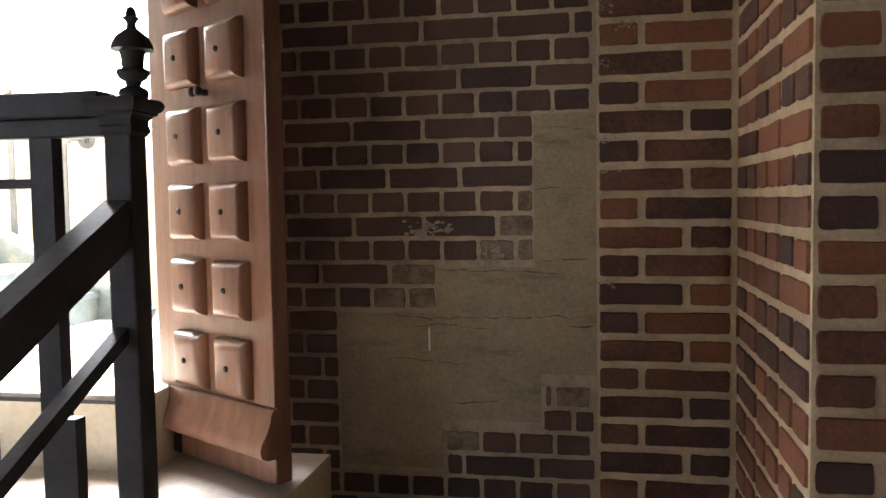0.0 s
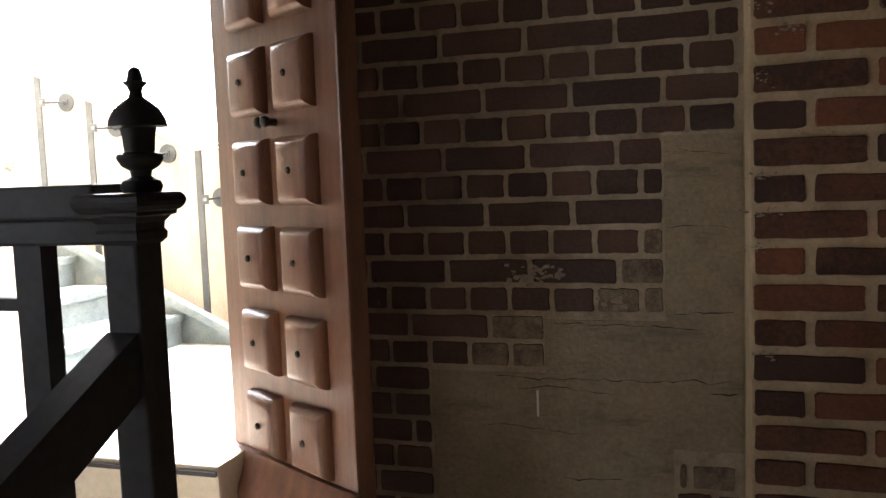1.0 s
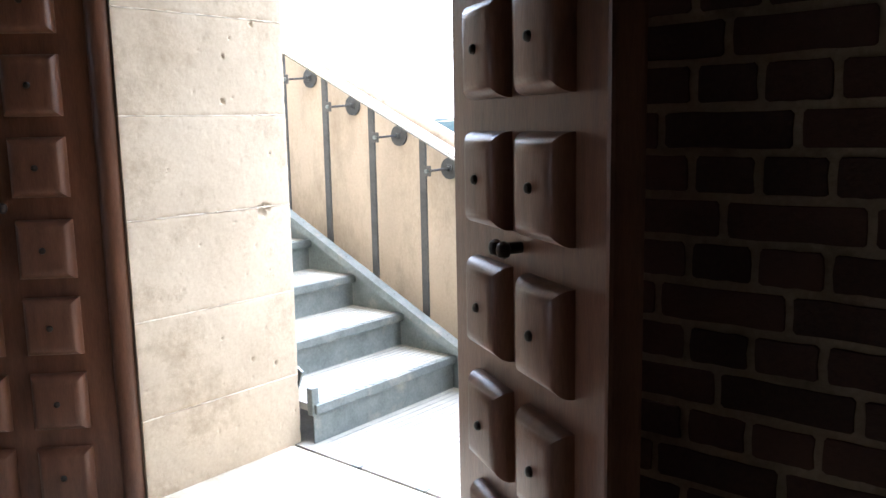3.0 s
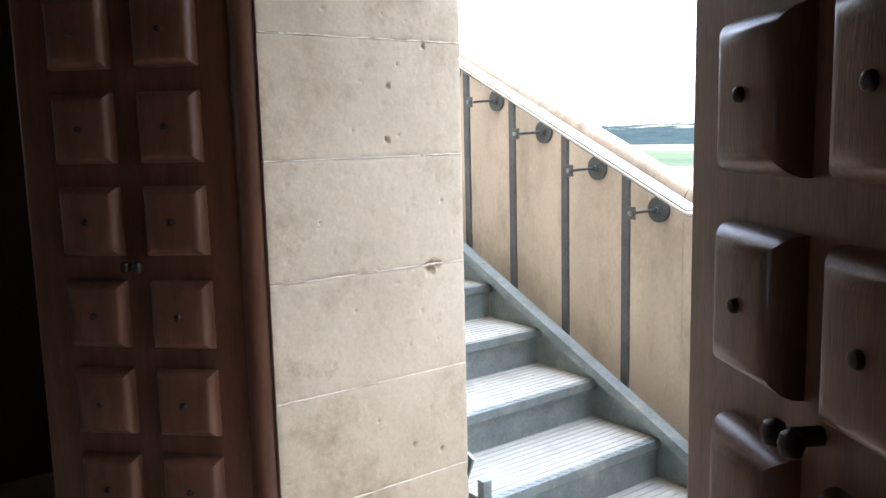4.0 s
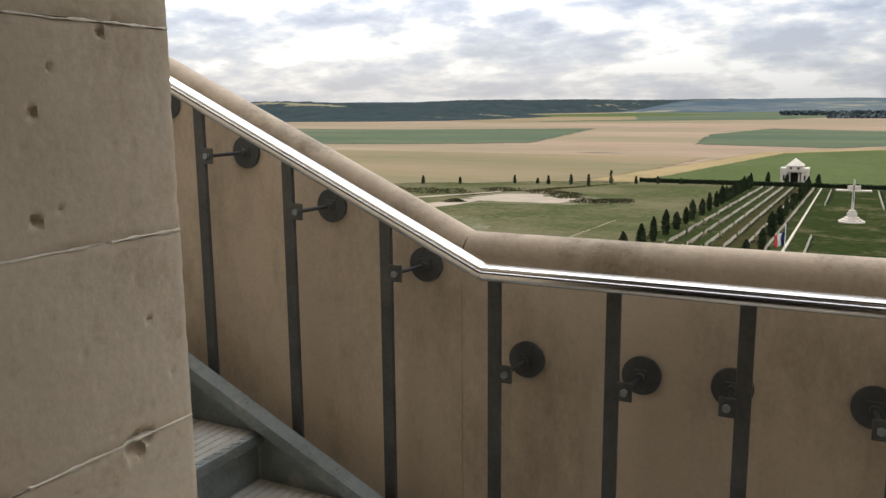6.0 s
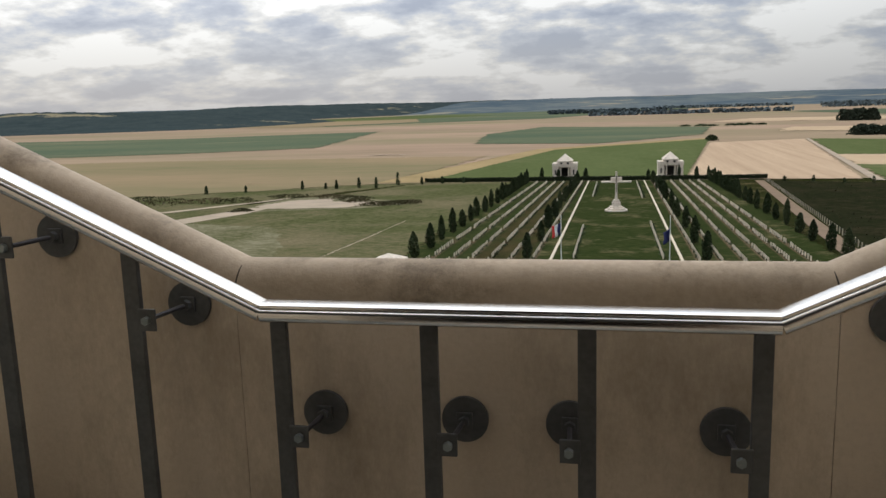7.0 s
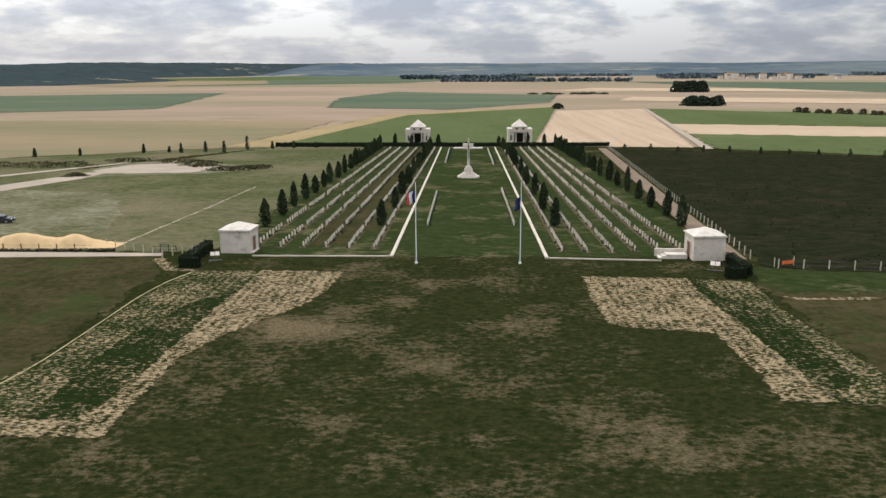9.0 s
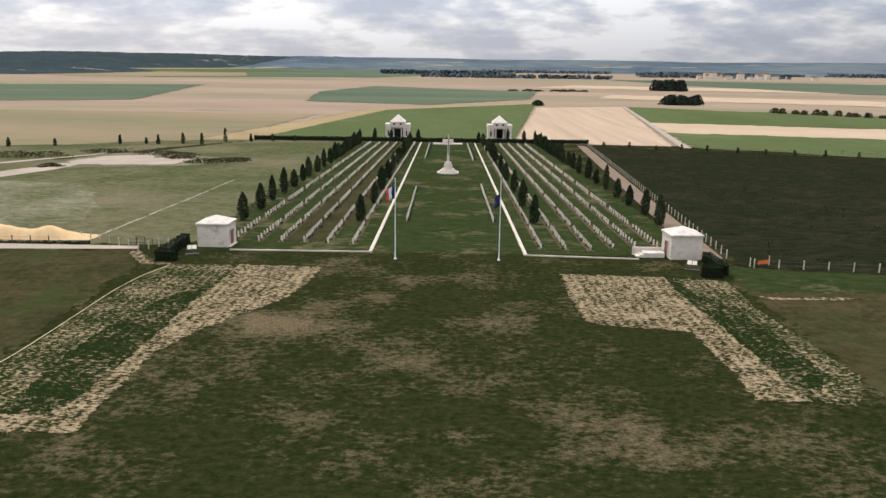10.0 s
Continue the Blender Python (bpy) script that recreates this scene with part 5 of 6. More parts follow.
# memorial pavilions at the far end
def pavilion(x, y, label):
    P = empty("pavilion", on_ground(x, y), label, "pavilion", "far pavilions")
    turned_box("base", P, M_WHITE, (-5.6, 5.6, -4.6, 4.6, -0.6, 0.7), bevel=0.06)
    for sx in (-1, 1):
        turned_box("wing", P, M_WHITE, *[(min(sx * a, sx * b), max(sx * a, sx * b), y0, y1, 0.7, 5.4) for a, b, y0, y1 in ((2.6, 5.2, -4.1, 4.1),)], bevel=0.05)
        turned_box("parapet", P, M_WHITE, (min(sx * 2.5, sx * 5.35), max(sx * 2.5, sx * 5.35), -4.3, 4.3, 5.4, 7.0), bevel=0.08)
    turned_box("back_wall", P, M_WHITE, (-2.6, 2.6, 3.2, 4.1, 0.7, 5.4))
    for cx in (-1.75, 1.75):
        bm = bmesh.new()
        bm_lathe(bm, [(0.48, 0.7), (0.48, 0.95), (0.38, 1.0), (0.33, 4.9), (0.45, 5.1), (0.5, 5.4)], 14, Matrix.Translation((cx, -3.6, 0)))
        part("column", bm, M_WHITE, P, "", True)
    turned_box("lintel", P, M_WHITE, (-2.6, 2.6, -4.1, -3.1, 5.4, 6.2), bevel=0.05)
    turned_box("attic", P, M_WHITE, (-3.1, 3.1, -4.2, 4.2, 6.2, 7.9), bevel=0.08)
    bm = bmesh.new()
    v = [bm.verts.new(p) for p in ((-3.4, -4.5, 7.9), (3.4, -4.5, 7.9), (3.4, 4.5, 7.9), (-3.4, 4.5, 7.9))]
    a = bm.verts.new((0, -0.6, 10.9)); b = bm.verts.new((0, 0.6, 10.9))
    bm.faces.new((v[0], v[1], a)), bm.faces.new((v[2], v[3], b)), bm.faces.new((v[1], v[2], b, a)), bm.faces.new((v[3], v[0], a, b)), bm.faces.new(v[::-1])
    part("roof", bm, M_WHITE, P, "pyramid stone roof")
    for wx in (-1.4, 1.4):
        turned_box("window", P, M_GLASSDARK, (wx - 0.45, wx + 0.45, -4.24, -4.19, 6.6, 7.4))
    for wx in (-3.9, 3.9):
        turned_box("niche", P, M_GLASSDARK, (wx - 0.35, wx + 0.35, -4.14, -4.09, 2.0, 4.2))
    turned_box("dark_doorway", P, M_GLASSDARK, (-1.9, 1.9, 3.14, 3.19, 0.7, 4.4))


pavilion(-23.6, 364, "white stone pavilion with a pyramid roof and columned front")
pavilion(20.9, 366, "white stone pavilion with a pyramid roof and columned front")

# the tall cross on its octagonal steps
cross = empty("memorial_cross", on_ground(-1.85, 228.5, 0, 0.93), "tall pale stone memorial cross on octagonal steps", "cross")
for i, (r, z0, z1) in enumerate(((3.5, -0.3, 0.45), (2.7, 0.45, 0.9), (2.05, 0.9, 1.4), (1.35, 1.4, 2.6), (1.0, 2.6, 3.3))):
    bm = bmesh.new()
    bm_lathe(bm, [(r, z0), (r, z1 - 0.06), (r - 0.06, z1)], 8, pose(0, 0, 0, 0, 0, 22.5))
    part("step" if i < 3 else "plinth", bm, M_WHITE, cross)
bm = bmesh.new()
bm_lathe(bm, [(0.50, 3.3), (0.46, 3.6), (0.38, 3.7), (0.27, 11.4), (0.30, 11.5)], 8, pose(0, 0, 0, 0, 0, 22.5))
part("shaft", bm, M_WHITE, cross)
turned_box("cross_arm", cross, M_WHITE, (-0.62, 0.62, -0.24, 0.24, 9.3, 9.8), bevel=0.06)
turned_box("bronze_sword", cross, M_BRONZE, (-0.09, 0.09, -0.38, -0.31, 5.6, 10.2), (-0.25, 0.25, -0.37, -0.30, 9.0, 9.14))
# the altar-like stone behind it
stone = empty("memorial_stone", on_ground(-1.7, 342), "long pale memorial stone on steps by the hedge", "memorial stone")
turned_box("steps", stone, M_WHITE, (-6.0, 6.0, -1.6, 1.6, -0.2, 0.5), bevel=0.05)
turned_box("block", stone, M_WHITE, (-2.2, 2.2, -0.6, 0.6, 0.5, 2.1), bevel=0.06)


# flagpoles, and the flags hanging from them
def flag(x, y, top, cols, label, width, drop):
    F = empty("flag", Matrix.Translation((x, y, top)), label, "flag")
    n = len(cols)
    for i, mtl in enumerate(cols):
        bm = bmesh.new()
        g = []
        for a in range(7):
            u = (i + a / 6) / n
            xx = -0.08 - u * width
            yy = 0.22 * math.sin(u * 7.5)
            g.append([bm.verts.new((xx + 0.05 * math.sin(j * 1.1 + u * 5), yy + 0.05 * math.sin(j * 1.3), -0.25 - j / 6 * drop - u * 0.55)) for j in range(7)])
        for a in range(6):
            for j in range(6):
                bm.faces.new((g[a][j], g[a + 1][j], g[a + 1][j + 1], g[a][j + 1]))
        ob = part("stripe", bm, mtl, F, "", True)
        sol = ob.modifiers.new("cloth", "SOLIDIFY")
        sol.thickness = 0.012


for x, cols, lab in ((-9.4, (M_BLUE, M_WHITEPAINT, M_RED), "drooping blue, white and red striped flag"), (5.0, (M_BLUE, M_BLUE), "drooping navy blue flag on a white pole")):
    y = 114.5
    P = empty("flagpole", on_ground(x, y), "slim white flagpole on the lawn", "flagpole", "flagpoles")
    bm = bmesh.new()
    bm_cyl(bm, (0, 0, -0.1), (0, 0, 11.1), 0.075, 12, 0.045)
    part("pole", bm, M_WHITEPAINT, P, "", True)
    bm = bmesh.new()
    bm_lathe(bm, [(0.02, 11.1), (0.08, 11.17), (0.08, 11.24), (0.02, 11.3)], 12)
    part("truck", bm, M_WHITEPAINT, P, "", True)
    turned_box("foot", P, M_WHITEPAINT, (-0.2, 0.2, -0.2, 0.2, 0, 0.15), bevel=0.02)
    flag(x, y, 10.7 if len(cols) == 3 else 9.9, cols, lab, 1.15 if len(cols) == 3 else 0.75, 1.7)


# hedges, clipped dark blocks by the lodges and a long hedge at the far end
def hedge(x0, x1, y0, y1, h, label, n, size=0.11):
    ym, xm = (y0 + y1) / 2, (x0 + x1) / 2
    Hd = empty("hedge", Matrix.Translation((xm, ym, gz(ym))), label, "hedge")
    wx, wy = (x1 - x0) / 2, (y1 - y0) / 2
    turned_box("core", Hd, M_HEDGE, (-wx + 0.1, wx - 0.1, -wy + 0.1, wy - 0.1, -0.2, h - 0.15), bevel=0.05)

    def fn(r):
        f = r.choice("txXyY")
        p = [r.uniform(-wx, wx), r.uniform(-wy, wy), r.uniform(0, h)]
        if f == "t": p[2] = h
        if f == "x": p[0] = -wx
        if f == "X": p[0] = wx
        if f == "y": p[1] = -wy
        if f == "Y": p[1] = wy
        return [c + r.uniform(-0.04, 0.04) for c in p]
    cr = new("leaves", clump_mesh("leaves", n, fn, size, M_HEDGE, 77))
    cr.parent = Hd


hedge(-41.6, -38.9, 111.2, 112.4, 1.5, "clipped dark hedge block beside the sown strip", 900)
hedge(-41.6, -40.3, 112.6, 122.5, 1.5, "long clipped dark hedge beside the lodge", 1600)
hedge(31.0, 33.4, 106.4, 107.6, 1.5, "clipped dark hedge block by the path", 900)
hedge(33.5, 34.6, 107.8, 115.5, 1.4, "clipped dark hedge leading to the lodge", 1200)
hedge(-84, 58, 353, 354.5, 1.7, "long low dark hedge along the lane", 5200, 0.32)
for x, y, t in ((-37.9, 115.5, 20), (30.6, 110.5, -20)):
    B = empty("notice_board", on_ground(x, y, t), "tilted white information board on two legs", "notice board", "notice boards")
    for lx in (-0.55, 0.55):
        turned_box("leg", B, M_IRON, (lx - 0.04, lx + 0.04, -0.04, 0.04, 0, 0.9))
    part("panel", boxes((-0.62, -0.04, -0.02, 0.02, -0.34, 0.34), (0.04, 0.62, -0.02, 0.02, -0.34, 0.34)), M_WHITE, B).matrix_basis = pose(0, 0, 1.05, -50, 0, 0)
    turned_box("plinth", B, M_IRON, (-0.9, 0.9, -0.2, 0.2, 0, 0.12))


# post fences
def fence(pts, step, h, label, material=None, w=0.06):
    Fn = empty("fence", Matrix.Identity(4), label, "fence")
    bm0 = boxes((-w, w, -w, w, -0.2, h))
    me = mesh_of("post", bm0, material or M_KERB)
    for (xa, ya), (xb, yb) in zip(pts, pts[1:]):
        L_ = math.hypot(xb - xa, yb - ya)
        n = int(L_ / step)
        for i in range(n):
            f = i / n
            p = new("post", me)
            p.parent = Fn
            p.location = (xa + (xb - xa) * f, ya + (yb - ya) * f, gz(ya + (yb - ya) * f))
        for hz in (0.4, 0.8):
            bm = bmesh.new()
            ym = 118 if min(ya, yb) < 118 < max(ya, yb) else None
            stops = [(xa, ya), (xb, yb)] if ym is None else [(xa, ya), (xa + (xb - xa) * (118 - ya) / (yb - ya), 118), (xb, yb)]
            for p, q in zip(stops, stops[1:]):
                bm_cyl(bm, (p[0], p[1], gz(p[1]) + hz * h), (q[0], q[1], gz(q[1]) + hz * h), 0.012, 4)
            part("wire", bm, M_POST, Fn)


fence([(37.6, 117.5), (56.2, 344)], 3.2, 1.35, "post and wire fence beside the brown path")
fence([(39.5, 112.0), (110, 104)], 3.2, 1.35, "post and wire fence along the dark field")
fence([(-46, 117), (-41.5, 125)], 1.6, 1.2, "short wooden post fence by the lodge")
fence([(-58, 126), (-46.5, 118.5)], 2.2, 1.1, "wooden post fence by the sand heap")
flat_patch("worn_line", [(-56.6, 126), (-56.3, 126), (-55.35, 165), (-54.9, 205), (-55.1, 205), (-55.6, 165)], 0.05, M_GRAVEL, "thin pale trodden line across the meadow", "ground patch", 0.25)
fence([(-96, 121.6), (-58, 121.2)], 2.6, 1.25, "dark wooden post fence along the gravel track", M_BARK)
hedge(-96, -55, 121.45, 121.75, 0.35, "thin dark weeds under the fence by the track", 1400, 0.16)
gate = empty("field_gate", on_ground(-47.2, 121.2, 4), "small dark metal gate frame by the gravel track", "gate")
for gx in (-1.7, -0.6, 0.6, 1.7):
    turned_box("post", gate, M_IRON, (gx - 0.05, gx + 0.05, -0.05, 0.05, -0.1, 1.25 if abs(gx) < 1 else 0.95))
for gz_0 in (0.35, 0.9):
    turned_box("rail", gate, M_IRON, (-1.7, 1.7, -0.03, 0.03, gz_0, gz_0 + 0.07))
turned_box("top_rail", gate, M_IRON, (-0.65, 0.65, -0.035, 0.035, 1.2, 1.28))


# sand heap
bm = bmesh.new()
n, m_ = 70, 16
grid = []
for i in range(n + 1):
    row = []
    for j in range(m_ + 1):
        u, v = i / n, j / m_
        h = max(0.0, math.sin(math.pi * u)) ** 0.5 * math.sin(math.pi * v) * (1.15 + 1.25 * math.exp(-((u - 0.30) / 0.19) ** 2) + 0.95 * math.exp(-((u - 0.70) / 0.09) ** 2) + 0.12 * noise.noise((u * 22, v * 4, 5.0)))
        row.append(bm.verts.new((-78 + 22 * u, 122.4 + 4.4 * v + 2.0 * u, gz(124.5) + max(-0.1, h) - 0.05)))
    grid.append(row)
for a, b in zip(grid, grid[1:]):
    for j in range(m_):
        bm.faces.new((a[j], b[j], b[j + 1], a[j + 1]))
tagged(part("sand_mound", bm, M_SAND, None, "", True), "long uneven heap of yellow sand on the grass", "sand heap")


# parked car
def car(x, y, turn):
    C = empty("car", on_ground(x, y, turn), "black estate car parked on the grass", "car")
    bm = bmesh.new()
    side = [(-2.2, 0.35), (-2.25, 0.75), (-2.1, 0.95), (-1.0, 1.02), (-0.35, 1.45), (1.5, 1.5), (2.1, 1.05), (2.25, 0.9), (2.25, 0.4), (1.9, 0.28), (-1.9, 0.28)]
    ra = [bm.verts.new((px, -0.88 + (0.14 if pz > 1.1 else 0), pz)) for px, pz in side]
    rb = [bm.verts.new((px, 0.88 - (0.14 if pz > 1.1 else 0), pz)) for px, pz in side]
    for i in range(len(side)):
        bm.faces.new((ra[i], ra[(i + 1) % len(side)], rb[(i + 1) % len(side)], rb[i]))
    bm.faces.new(ra), bm.faces.new(rb[::-1])
    part("body", bm, M_CARPAINT, C, "", True)
    for s in (-1, 1):
        turned_box("side_window", C, M_GLASSDARK, (-0.35, 1.5, s * 0.80 - 0.02, s * 0.80 + 0.02, 1.08, 1.38))
        for wx in (-1.35, 1.35):
            bm = bmesh.new()
            bm_cyl(bm, (wx, s * 0.78, 0.32), (wx, s * 0.92, 0.32), 0.32, 18)
            w = part("tyre", bm, M_IRON, C)
            bm = bmesh.new()
            bm_cyl(bm, (wx, s * 0.90, 0.32), (wx, s * 0.935, 0.32), 0.19, 12)
            part("rim", bm, M_GALV, w)
        turned_box("headlight", C, M_WHITEPAINT, (-2.24, -2.14, s * 0.62 - 0.16, s * 0.62 + 0.16, 0.72, 0.86))
    turned_box("windscreen", C, M_GLASSDARK, (-0.95, -0.45, -0.66, 0.66, 1.08, 1.34))


car(-87.3, 148.2, 184)
car(-93.6, 142.5, 176)


# scattered trees, bushes and copses
def bush(name, x, y, r, h, seed, label, category="bush", n=420, size=0.35, group="", kind="", leaf=None):
    B = empty(name, on_ground(x, y), label, category, group, kind)

    def fn(q):
        a, u = q.uniform(0, 6.283), q.random()
        lump = 1 + 0.3 * math.sin(a * 3 + seed) + 0.2 * math.sin(a * 7 + u * 6)
        rr = r * lump * math.sqrt(1 - (u * 0.96) ** 2) * math.sqrt(q.uniform(0.35, 1))
        return (rr * math.cos(a), rr * math.sin(a), 0.1 + u * h)
    cr = new("crown", clump_mesh("crown", n, fn, size, leaf or M_LEAF, seed))
    cr.parent = B
    bm = bmesh.new()
    bm_cyl(bm, (0, 0, -0.2), (0, 0, h * 0.6), max(0.06, r * 0.06), 6, 0.03)
    part("trunk", bm, M_BARK, B)


for i, (x, y, r, h) in enumerate([(-160, 298, 1.0, 3.2), (-128, 319, 0.9, 3.4), (-114, 321, 0.9, 3.6), (-105, 323, 1.0, 4.2), (-98, 324, 1.0, 4.2), (-92.5, 338, 1.2, 5.4), (-200, 280, 1.2, 3.4), (-147, 306, 0.8, 2.6), (-119, 322, 0.7, 2.2), (-83, 342, 0.9, 3), (-75, 346, 0.9, 3), (-66, 348, 0.8, 2.5)]):
    bush("lane_tree", x, y, r * 0.62, h, 40 + i, "small dark upright tree along the lane", "tree", 260, 0.3, "trees along the lane")
for i in range(11):
    bush("field_tree", 62 + 9.2 * i, 337 - 4.4 * i + random.uniform(-2, 2), 0.6, random.uniform(1.6, 2.6), 60 + i, "small young tree on the field edge", "tree", 120, 0.25, "young trees on the field edge")
for i, (x, y, r, h) in enumerate([(-113, 231, 2.2, 1.2), (-76, 249, 3.4, 1.4), (-71, 252, 3.0, 1.5), (-66.5, 255, 2.6, 1.6), (-100, 277, 4.5, 1.6), (-91, 272, 4, 1.5), (-86, 262, 3, 1.5), (-130, 262, 6, 1.8), (-142, 262, 6, 1.6), (-155, 258, 7, 1.8), (-118, 280, 5, 1.5), (-170, 270, 6, 2)]):
    bush("scrub", x, y, r * 1.45, h * 0.62, 90 + i, "low brown and green scrub round the gravel", "bush", 420, 0.3, "scrub round the gravel", "", M_SCRUB)
bush("bush", 71.4, 673, 4.0, 4.2, 120, "lone round dark bush on the field", "bush", 300, 0.9)
for i in range(9):
    bush("copse_tree", 276 + 4.6 * i, 1106 + random.uniform(-10, 10), 6.5, random.uniform(11, 15), 130 + i, "dense dark tree of a round copse", "tree", 330, 1.5, "trees of the far copses", "", M_COPSE)
for i in range(9):
    bush("copse_tree", 187 + 3.5 * i, 720 + random.uniform(-6, 6), 4.6, random.uniform(6, 8.4), 150 + i, "dense dark tree of a long copse", "tree", 330, 1.1, "trees of the far copses", "", M_COPSE)
for i in range(38):
    bush("hedge_tree", 238 + 5.5 * i + random.uniform(-2, 2), 610 - 4.6 * i + random.uniform(-3, 3), random.uniform(2.0, 3.2), random.uniform(1.8, 4.0), 170 + i, "dark tree in a broken field hedge", "tree", 150, 0.8, "trees of the field hedge", "", M_SCRUB)
for i in range(7):
    bush("hedge_tree", 85 + 14 * i + random.uniform(-5, 5), 1030 + random.uniform(-10, 10), 6.5, random.uniform(1.2, 2.4), 200 + i, "dark tree in a far field hedge", "tree", 120, 1.2, "trees of the field hedge")

# ragged weeds standing over the unmown field
wr = random.Random(44)
weeds = []
while len(weeds) < 5200:
    y = 106 + 230 * wr.random() ** 1.4
    x = 40 + 0.082 * (y - 112) + wr.uniform(1.5, 120)
    if y < 112 - 0.09 * (x - 40) + 1.5 or noise.noise((x * 0.09, y * 0.05, 3.0)) < wr.uniform(-0.5, 0.5):
        continue
    weeds.append((x, y))
tagged(new("field_weeds", clump_mesh("field_weeds", len(weeds), lambda r, it=iter(weeds): (lambda q: (q[0], q[1], gz(q[1]) + r.uniform(0.12, 0.3)))(next(it)), 0.2, M_WEED, 45)), "dark and brown weeds over the unmown field", "weeds", "", "stuff")

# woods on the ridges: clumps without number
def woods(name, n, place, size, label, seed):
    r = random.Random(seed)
    tagged(new(name, clump_mesh(name, n, lambda q: place(r), size, M_FARWOOD_HAZED, seed)), label, "woods", "", "stuff")


def wood_belts(seed, count):
    """Belts of far trees: middle, length, depth and height of each."""
    r = random.Random(seed)
    return [(r.uniform(-200, 2600), r.uniform(1900, 3300), r.uniform(60, 240), r.uniform(12, 40), r.uniform(6, 13)) for _ in range(count)]


def belt_point(r, belts=wood_belts(5, 17)):
    x, y, w, d, h = r.choice(belts)
    return (x + r.uniform(-w, w), y + r.uniform(-d, d), -7 + h * r.random() ** 0.7)


woods("far_woods", 11000, belt_point, 5.5, "dark distant belts of trees on the plain, coloured with haze", 302)

# far village: small pale blocks with roofs
for i in range(16):
    x, y = 640 + random.uniform(0, 330), 2120 + random.uniform(-60, 60)
    w, d, h = random.uniform(8, 20), random.uniform(7, 12), random.uniform(6, 15)
    V = empty("house", on_ground(x, y, random.uniform(-20, 20)), "pale far-off house of a village", "house", "houses of the far village")
    turned_box("wall", V, M_WHITE, (-w / 2, w / 2, -d / 2, d / 2, 0, h))
    bm = bmesh.new()
    v = [bm.verts.new(p) for p in ((-w / 2, -d / 2, h), (w / 2, -d / 2, h), (w / 2, d / 2, h), (-w / 2, d / 2, h), (-w / 2, 0, h + 4), (w / 2, 0, h + 4))]
    bm.faces.new((v[0], v[1], v[5], v[4])), bm.faces.new((v[2], v[3], v[4], v[5])), bm.faces.new((v[0], v[4], v[3])), bm.faces.new((v[1], v[2], v[5]))
    part("roof", bm, M_PATHBROWN, V)

# an orange safety mesh on posts by the path
O = empty("safety_barrier", on_ground(40.6, 113.0, 20), "orange plastic mesh slung between two posts", "barrier")
for lx in (-1.6, 1.6):
    turned_box("post", O, M_KERB, (lx - 0.05, lx + 0.05, -0.05, 0.05, 0, 1.4))
turned_box("mesh", O, M_ORANGE, (-0.3, 1.55, -0.02, 0.02, 0.35, 0.85), bevel=0.01)

# ---- brickwork, piece by piece ----
BRICK_MESH = {}


def brick_mesh(w, h, material):
    key = (round(w, 3), round(h, 3), material.name, random.randrange(4))
    if key not in BRICK_MESH:
        bm = bmesh.new()
        prev = None
        for k, y in ((0.0, 0.012), (0.0035, 0.0)):
            c = 0.005
            hw, hh = w / 2 - k, h / 2 - k
            along = [-hw + c, -hw * 0.55, -hw * 0.15, hw * 0.25, hw * 0.6, hw - c]
            outline = [(a, -hh) for a in along] + [(hw, -hh + c), (hw, 0), (hw, hh - c)] + [(a, hh) for a in along[::-1]] + [(-hw, hh - c), (-hw, 0), (-hw, -hh + c)]
            if not prev:
                wob = [(random.uniform(-0.0017, 0.0017), random.uniform(-0.0016, 0.0016)) for _ in outline]
            ring = [bm.verts.new((a + u, y, b + v)) for (a, b), (u, v) in zip(outline, wob)]
            if prev:
                for i in range(18):
                    bm.faces.new((prev[i], prev[(i + 1) % 18], ring[(i + 1) % 18], ring[i]))
            prev = ring
        bm.faces.new(prev)
        BRICK_MESH[key] = mesh_of("brick", bm, material)
    return BRICK_MESH[key]


def lay(parent, place, w, h, material):
    """One brick under its wall; place is the middle of its face, which looks to local -y."""
    b = new("brick", brick_mesh(w, h, material))
    b.parent = parent
    b.matrix_basis = place @ pose(random.uniform(-0.001, 0.001), random.uniform(-0.0012, 0.0012), random.uniform(-0.001, 0.001), random.uniform(-0.6, 0.6), random.uniform(-0.5, 0.5), random.uniform(-0.6, 0.6))
    return b


CH, JT = 0.079, 0.0180
JP = 0.0108


# courses beside the repair that cement was wiped over: (x from, x to, z from, z to)
WIPED = ((-0.78, -0.38, 25.63, 25.735), (-0.69, -0.38, 25.735, 25.82), (-0.62, -0.38, 25.82, 25.90), (-1.03, -0.89, 25.55, 25.635), (-1.15, -0.89, 25.47, 25.555), (-0.58, -0.38, 25.20, 25.31), (-0.90, -0.82, 25.05, 25.14), (-0.70, -0.60, 24.97, 25.06))


def wiped(x, z):
    return any(a < x < b and c < z < d for a, b, c, d in WIPED)


def cemented(x, z):
    return ((x > -0.576 and 25.633 < z < 26.124) or (x > -0.90 and 25.48 < z <= 25.633) or
            (x > -1.234 and 24.975 < z <= 25.48 and not (x > -0.887 and z < 25.136) and not (x > -0.561 and z < 25.292)))


